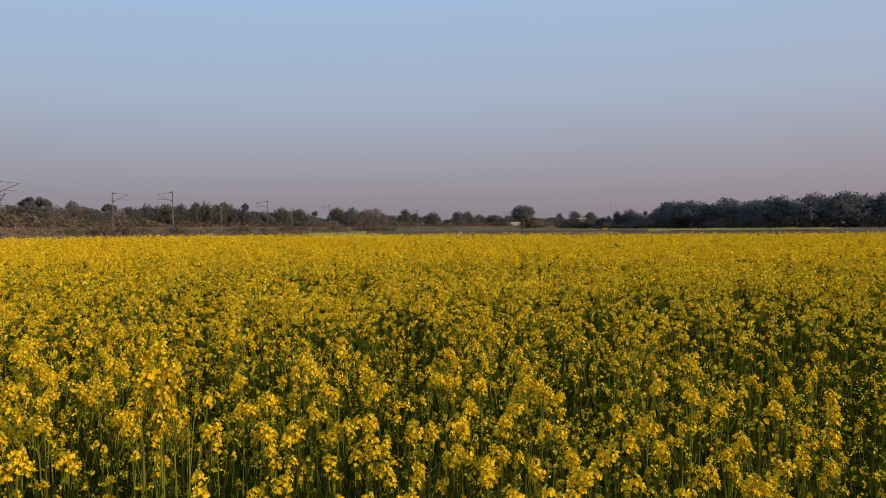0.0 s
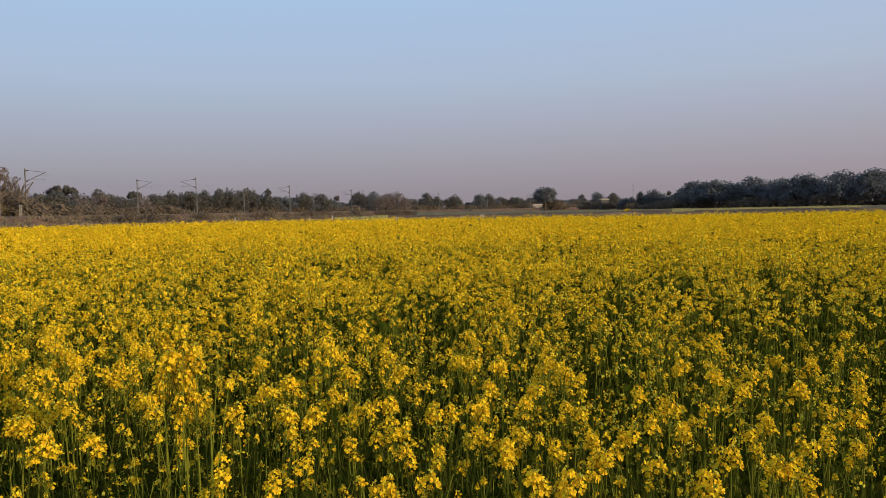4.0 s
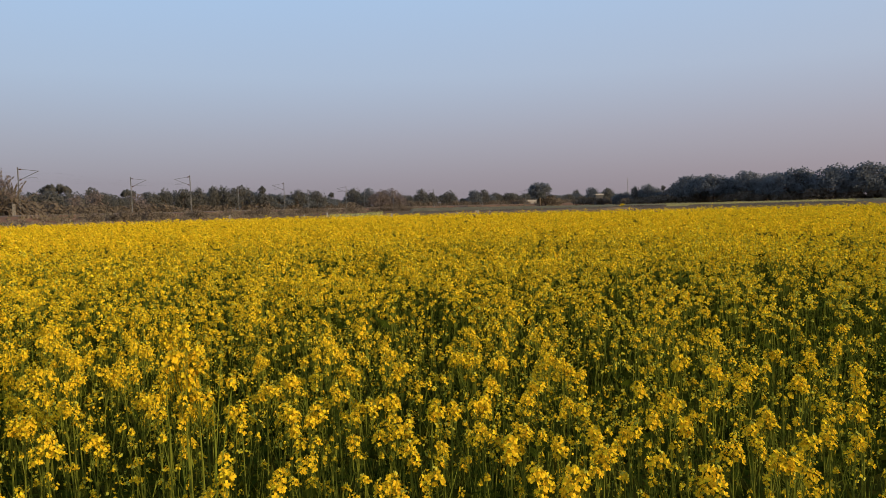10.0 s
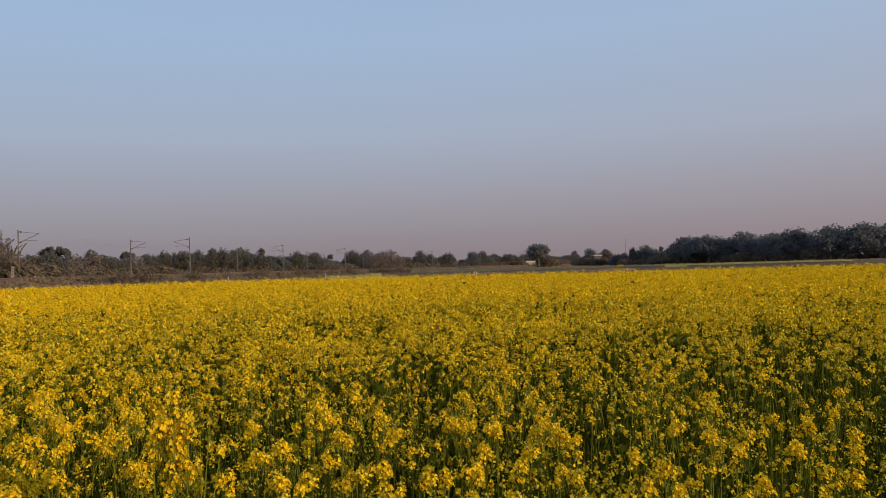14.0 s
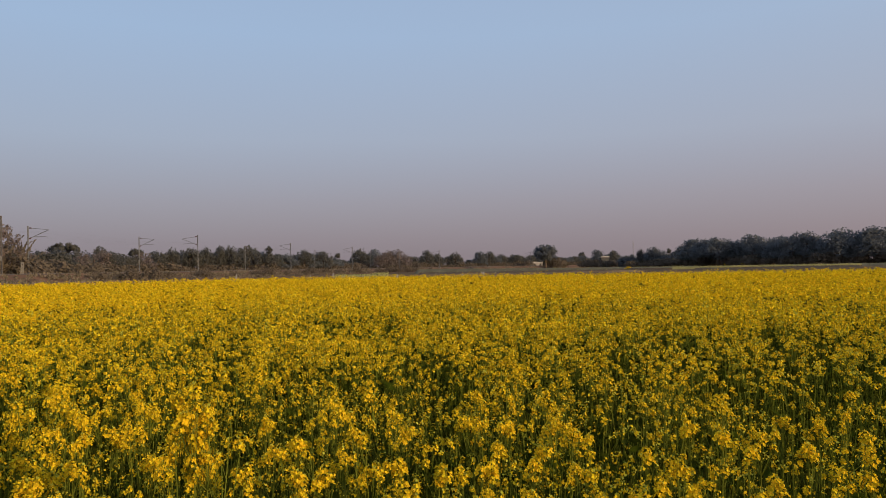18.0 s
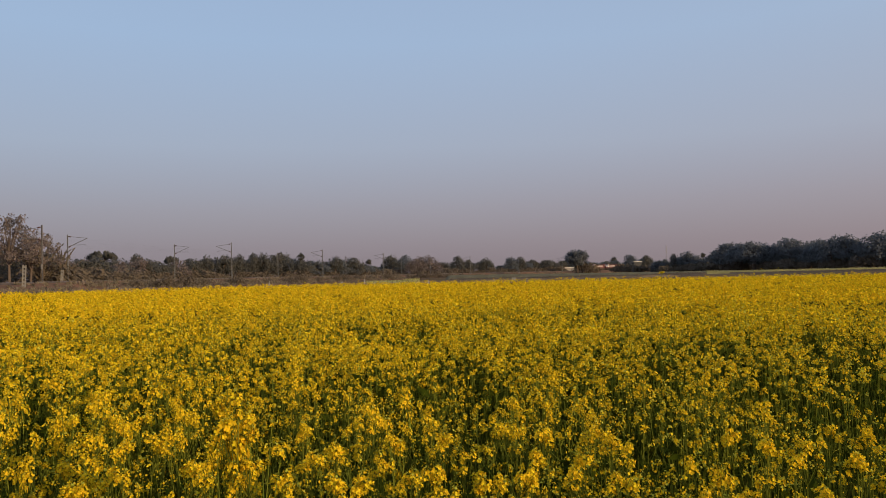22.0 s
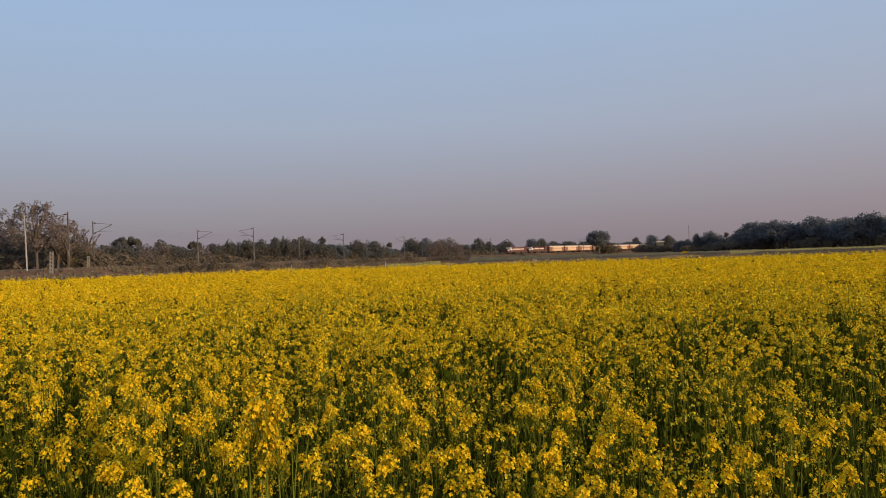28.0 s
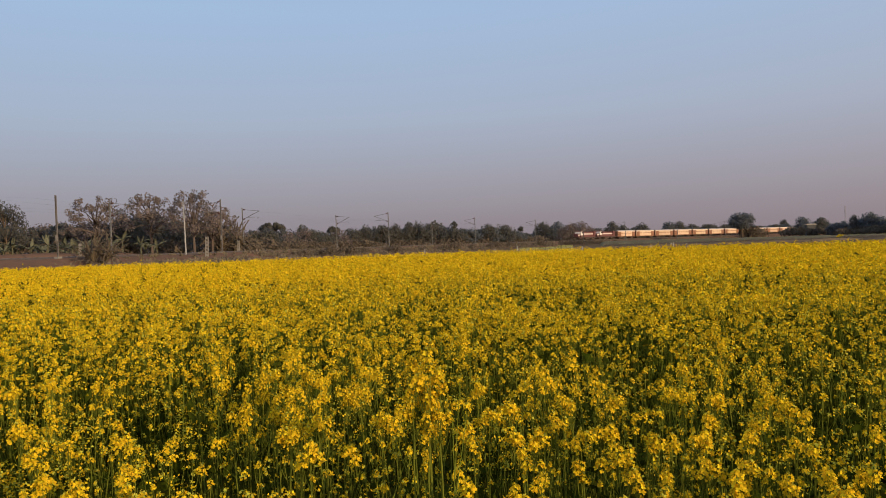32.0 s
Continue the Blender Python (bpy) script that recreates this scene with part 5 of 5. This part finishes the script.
def tower():
    root = new("radio_mast")
    root.matrix_basis = Matrix.Translation((0.219 * 600, 600, 0))
    s = Shape()
    for k in range(3):
        a = k * 2.094
        s.tube([(0.5 * math.cos(a), 0.5 * math.sin(a), 0), (0.3 * math.cos(a), 0.3 * math.sin(a), 20.3)], 0.05, 4)
    part("legs", s.mesh("legs", [GALV]), root)
    for k in range(14):
        b = Shape()
        z, r = 1 + 1.4 * k, 0.48 - 0.012 * k
        for j in range(3):
            a, c = j * 2.094, (j + 1) * 2.094
            b.tube([(r * math.cos(a), r * math.sin(a), z), (r * math.cos(c), r * math.sin(c), z + 1.3)], 0.04, 3)
        part("brace", b.mesh("brace", [GALV]), root)
    tagged(root, "thin grey lattice radio mast above the tree line", "mast")


tower()


# ---- train ----
def bogie(root, y):
    w = Shape()
    w.box((0, y, 0.62), (2.2, 2.6, 0.35))
    frame_part = part("bogie", w.mesh("bogie", [UNDER]), root)
    for dy in (-0.9, 0.9):
        s = Shape()
        for x in (-0.8, 0.8):
            s.tube([(x - 0.07, y + dy, 0.47), (x + 0.07, y + dy, 0.47)], 0.47, 12)
        part("wheelset", s.mesh("wheelset", [UNDER]), frame_part)


def wagon():
    """A closed car-carrying wagon with ribbed pale sides; it runs along its own +y."""
    root = new("wagon")
    L, W = 17.6, 2.9
    s = Shape()
    s.box((0, 0, 2.55), (W, L, 2.9))
    for k in range(19):
        for x in (-1, 1):
            s.box((x * (W / 2 + 0.03), -L / 2 + 0.45 + k * (L - 0.9) / 18, 2.55), (0.06, 0.10, 2.8))
    part("body", s.mesh("body", [WAGON]), root, "pale ribbed steel body")
    r = Shape()
    for k in range(6):
        a, b = -math.pi / 2 + k * math.pi / 6, -math.pi / 2 + (k + 1) * math.pi / 6
        r.quad((math.sin(a) * W / 2, -L / 2, 4.0 + 0.32 * math.cos(a)), (math.sin(b) * W / 2, -L / 2, 4.0 + 0.32 * math.cos(b)),
               (math.sin(b) * W / 2, L / 2, 4.0 + 0.32 * math.cos(b)), (math.sin(a) * W / 2, L / 2, 4.0 + 0.32 * math.cos(a)))
    part("roof", r.mesh("roof", [ROOF]), root, "grey curved roof")
    for x in (-1, 1):
        part("upper_panel", Shape().box((x * (W / 2 + 0.05), 0, 3.75), (0.1, L - 0.3, 0.45)).mesh("upper_panel", [WAGON_TOP]), root, "pale upper side panel")
    part("underframe", Shape().box((0, 0, 0.98), (2.5, L + 0.2, 0.24)).mesh("underframe", [UNDER]), root)
    for k in (-1, 1):
        part("end_panel", Shape().box((0, k * (L / 2 + 0.06), 2.5), (2.7, 0.12, 2.7)).mesh("end_panel", [WAGON_RUST]), root, "rust-brown end panel")
        for x in (-1, 1):
            part("end_door", Shape().box((x * (W / 2 + 0.05), k * (L / 2 - 1.6), 2.4), (0.08, 2.9, 2.5)).mesh("end_door", [WAGON_RUST]), root, "rust-brown side door")
        bogie(root, k * 6.0)
        part("coupler", Shape().box((0, k * (L / 2 + 0.45), 0.95), (0.3, 0.8, 0.3)).mesh("coupler", [UNDER]), root)
    s = Shape()
    for x in (-1, 1):
        s.box((x * (W / 2 + 0.045), 0, 2.75), (0.09, L - 6.4, 0.22))
    for x in (-1, 1):
        s.box((x * (W / 2 + 0.045), 0, 1.2), (0.09, L, 0.2))
    part("side_rail", s.mesh("side_rail", [WAGON_RUST]), root)
    return tagged(root, "pale ribbed closed goods wagon lit orange by low sun", "wagon", "wagons of the goods train")


def locomotive():
    root = new("locomotive")
    L = 20.6
    part("underframe", Shape().box((0, 0, 1.25), (2.9, L, 0.4)).mesh("underframe", [UNDER]), root)
    part("long_hood", Shape().box((0, -2.6, 2.6), (1.9, 14.4, 2.3)).mesh("long_hood", [LOCO_RED]), root, "maroon hood")
    part("stripe", Shape().box((0, -2.6, 2.75), (1.96, 14.0, 0.5)).mesh("stripe", [LOCO_CREAM]), root, "cream stripe")
    cab = part("cab", Shape().box((0, 6.2, 2.85), (2.9, 2.8, 2.8), 0, 0.94).mesh("cab", [LOCO_RED]), root)
    part("cab_band", Shape().box((0, 6.7, 3.0), (2.96, 2.0, 1.7)).mesh("cab_band", [LOCO_CREAM]), cab, "cream cab side")
    part("nose_band", Shape().box((0, 8.9, 2.3), (1.96, 1.9, 0.5)).mesh("nose_band", [LOCO_CREAM]), root, "cream stripe")
    for x in (-1, 1):
        part("window", Shape().box((x * 1.46, 6.0, 3.4), (0.1, 1.6, 0.7)).mesh("window", [GLASS]), cab)
    part("short_hood", Shape().box((0, 8.9, 2.2), (1.9, 2.0, 1.5)).mesh("short_hood", [LOCO_RED]), root)
    part("fuel_tank", Shape().box((0, 0, 0.72), (2.5, 4.6, 0.75)).mesh("fuel_tank", [UNDER]), root)
    part("radiator", Shape().box((0, -8.4, 3.0), (2.6, 2.4, 1.9)).mesh("radiator", [LOCO_RED]), root)
    for k in (-1, 1):
        bogie(root, k * 6.6)
        part("coupler", Shape().box((0, k * (L / 2 + 0.4), 0.95), (0.3, 0.9, 0.3)).mesh("coupler", [UNDER]), root)
    return tagged(root, "maroon and cream diesel locomotive hauling wagons", "locomotive", "locomotives of the goods train")


first_loco, first_wagon = locomotive(), wagon()
TRAIN = [(first_loco, 5.0), (copy_thing(first_loco, Matrix.Identity(4)), 27.2)]
TRAIN.append((first_wagon, 48.6))
for k in range(1, 15):
    TRAIN.append((copy_thing(first_wagon, Matrix.Identity(4)), 48.6 + k * 19.0))

def flying_insect():
    """A small dark insect that crosses above the crop near the end."""
    root = new("flying_insect")
    part("body", Shape().tube([(-0.006, 0, 0), (-0.003, 0, 0.0005), (0.002, 0, 0.0005), (0.005, 0, 0), (0.0065, 0, -0.0005)], [0.0004, 0.0012, 0.0014, 0.0010, 0.0004], 6).mesh("body", [BARK]), root)
    for k in (-1, 1):
        part("wing", Shape().quad((0.002, 0, 0.002), (0.003, k * 0.004, 0.0025), (-0.001, k * 0.007, 0.0028), (-0.003, k * 0.003, 0.002)).mesh("wing", [PALE_BARK]), root)
    return tagged(root, "tiny dark flying insect above the mustard field", "insect")


INSECT = flying_insect()

# seconds, and how far the train's front is from the curve's end by the lone tree
FRONT = [(0, 650), (14, 350), (20, 214), (22, 168), (23.5, 122), (24, 110), (25.5, 82), (28, 34), (30, 0), (31, -18), (32, -37)]
ORIGIN = min(range(len(LINE)), key=lambda i: (LINE[i] - Vector((-24, 380, 0))).length)


# where the insect is, second by second
FLIGHT = [(0, (-3.6, 1.6, 0.8)), (30, (-3.6, 1.6, 0.8)), (30.5, (-2.75, 1.9, 1.6)), (30.8, (-1.879, 2.503, 2.009)), (30.9, (-1.747, 2.589, 2.012)), (31.0, (-1.604, 2.673, 2.007)), (31.2, (-1.299, 2.824, 1.968)), (31.5, (0.15, 3.2, 1.2)), (32, (0.4, 3.3, 0.8))]


def motions():
    walk(INSECT, [(t, pose(x, y, z)) for t, (x, y, z) in FLIGHT])
    for thing, back in TRAIN:
        rows = []
        for t in [0, 5, 10, 14, 17, 20, 21, 22, 23, 24, 25, 26, 27, 28, 29, 30, 31, 32]:
            f = float(np.interp(t, [a for a, _ in FRONT], [b for _, b in FRONT]))
            p, heading = on_track(ALONG[ORIGIN] + f + back, 2.35, RAIL_Z)
            rows.append((t, pose(p.x, p.y, p.z, 0, 0, math.degrees(heading) + 90)))
        walk(thing, rows)


motions()
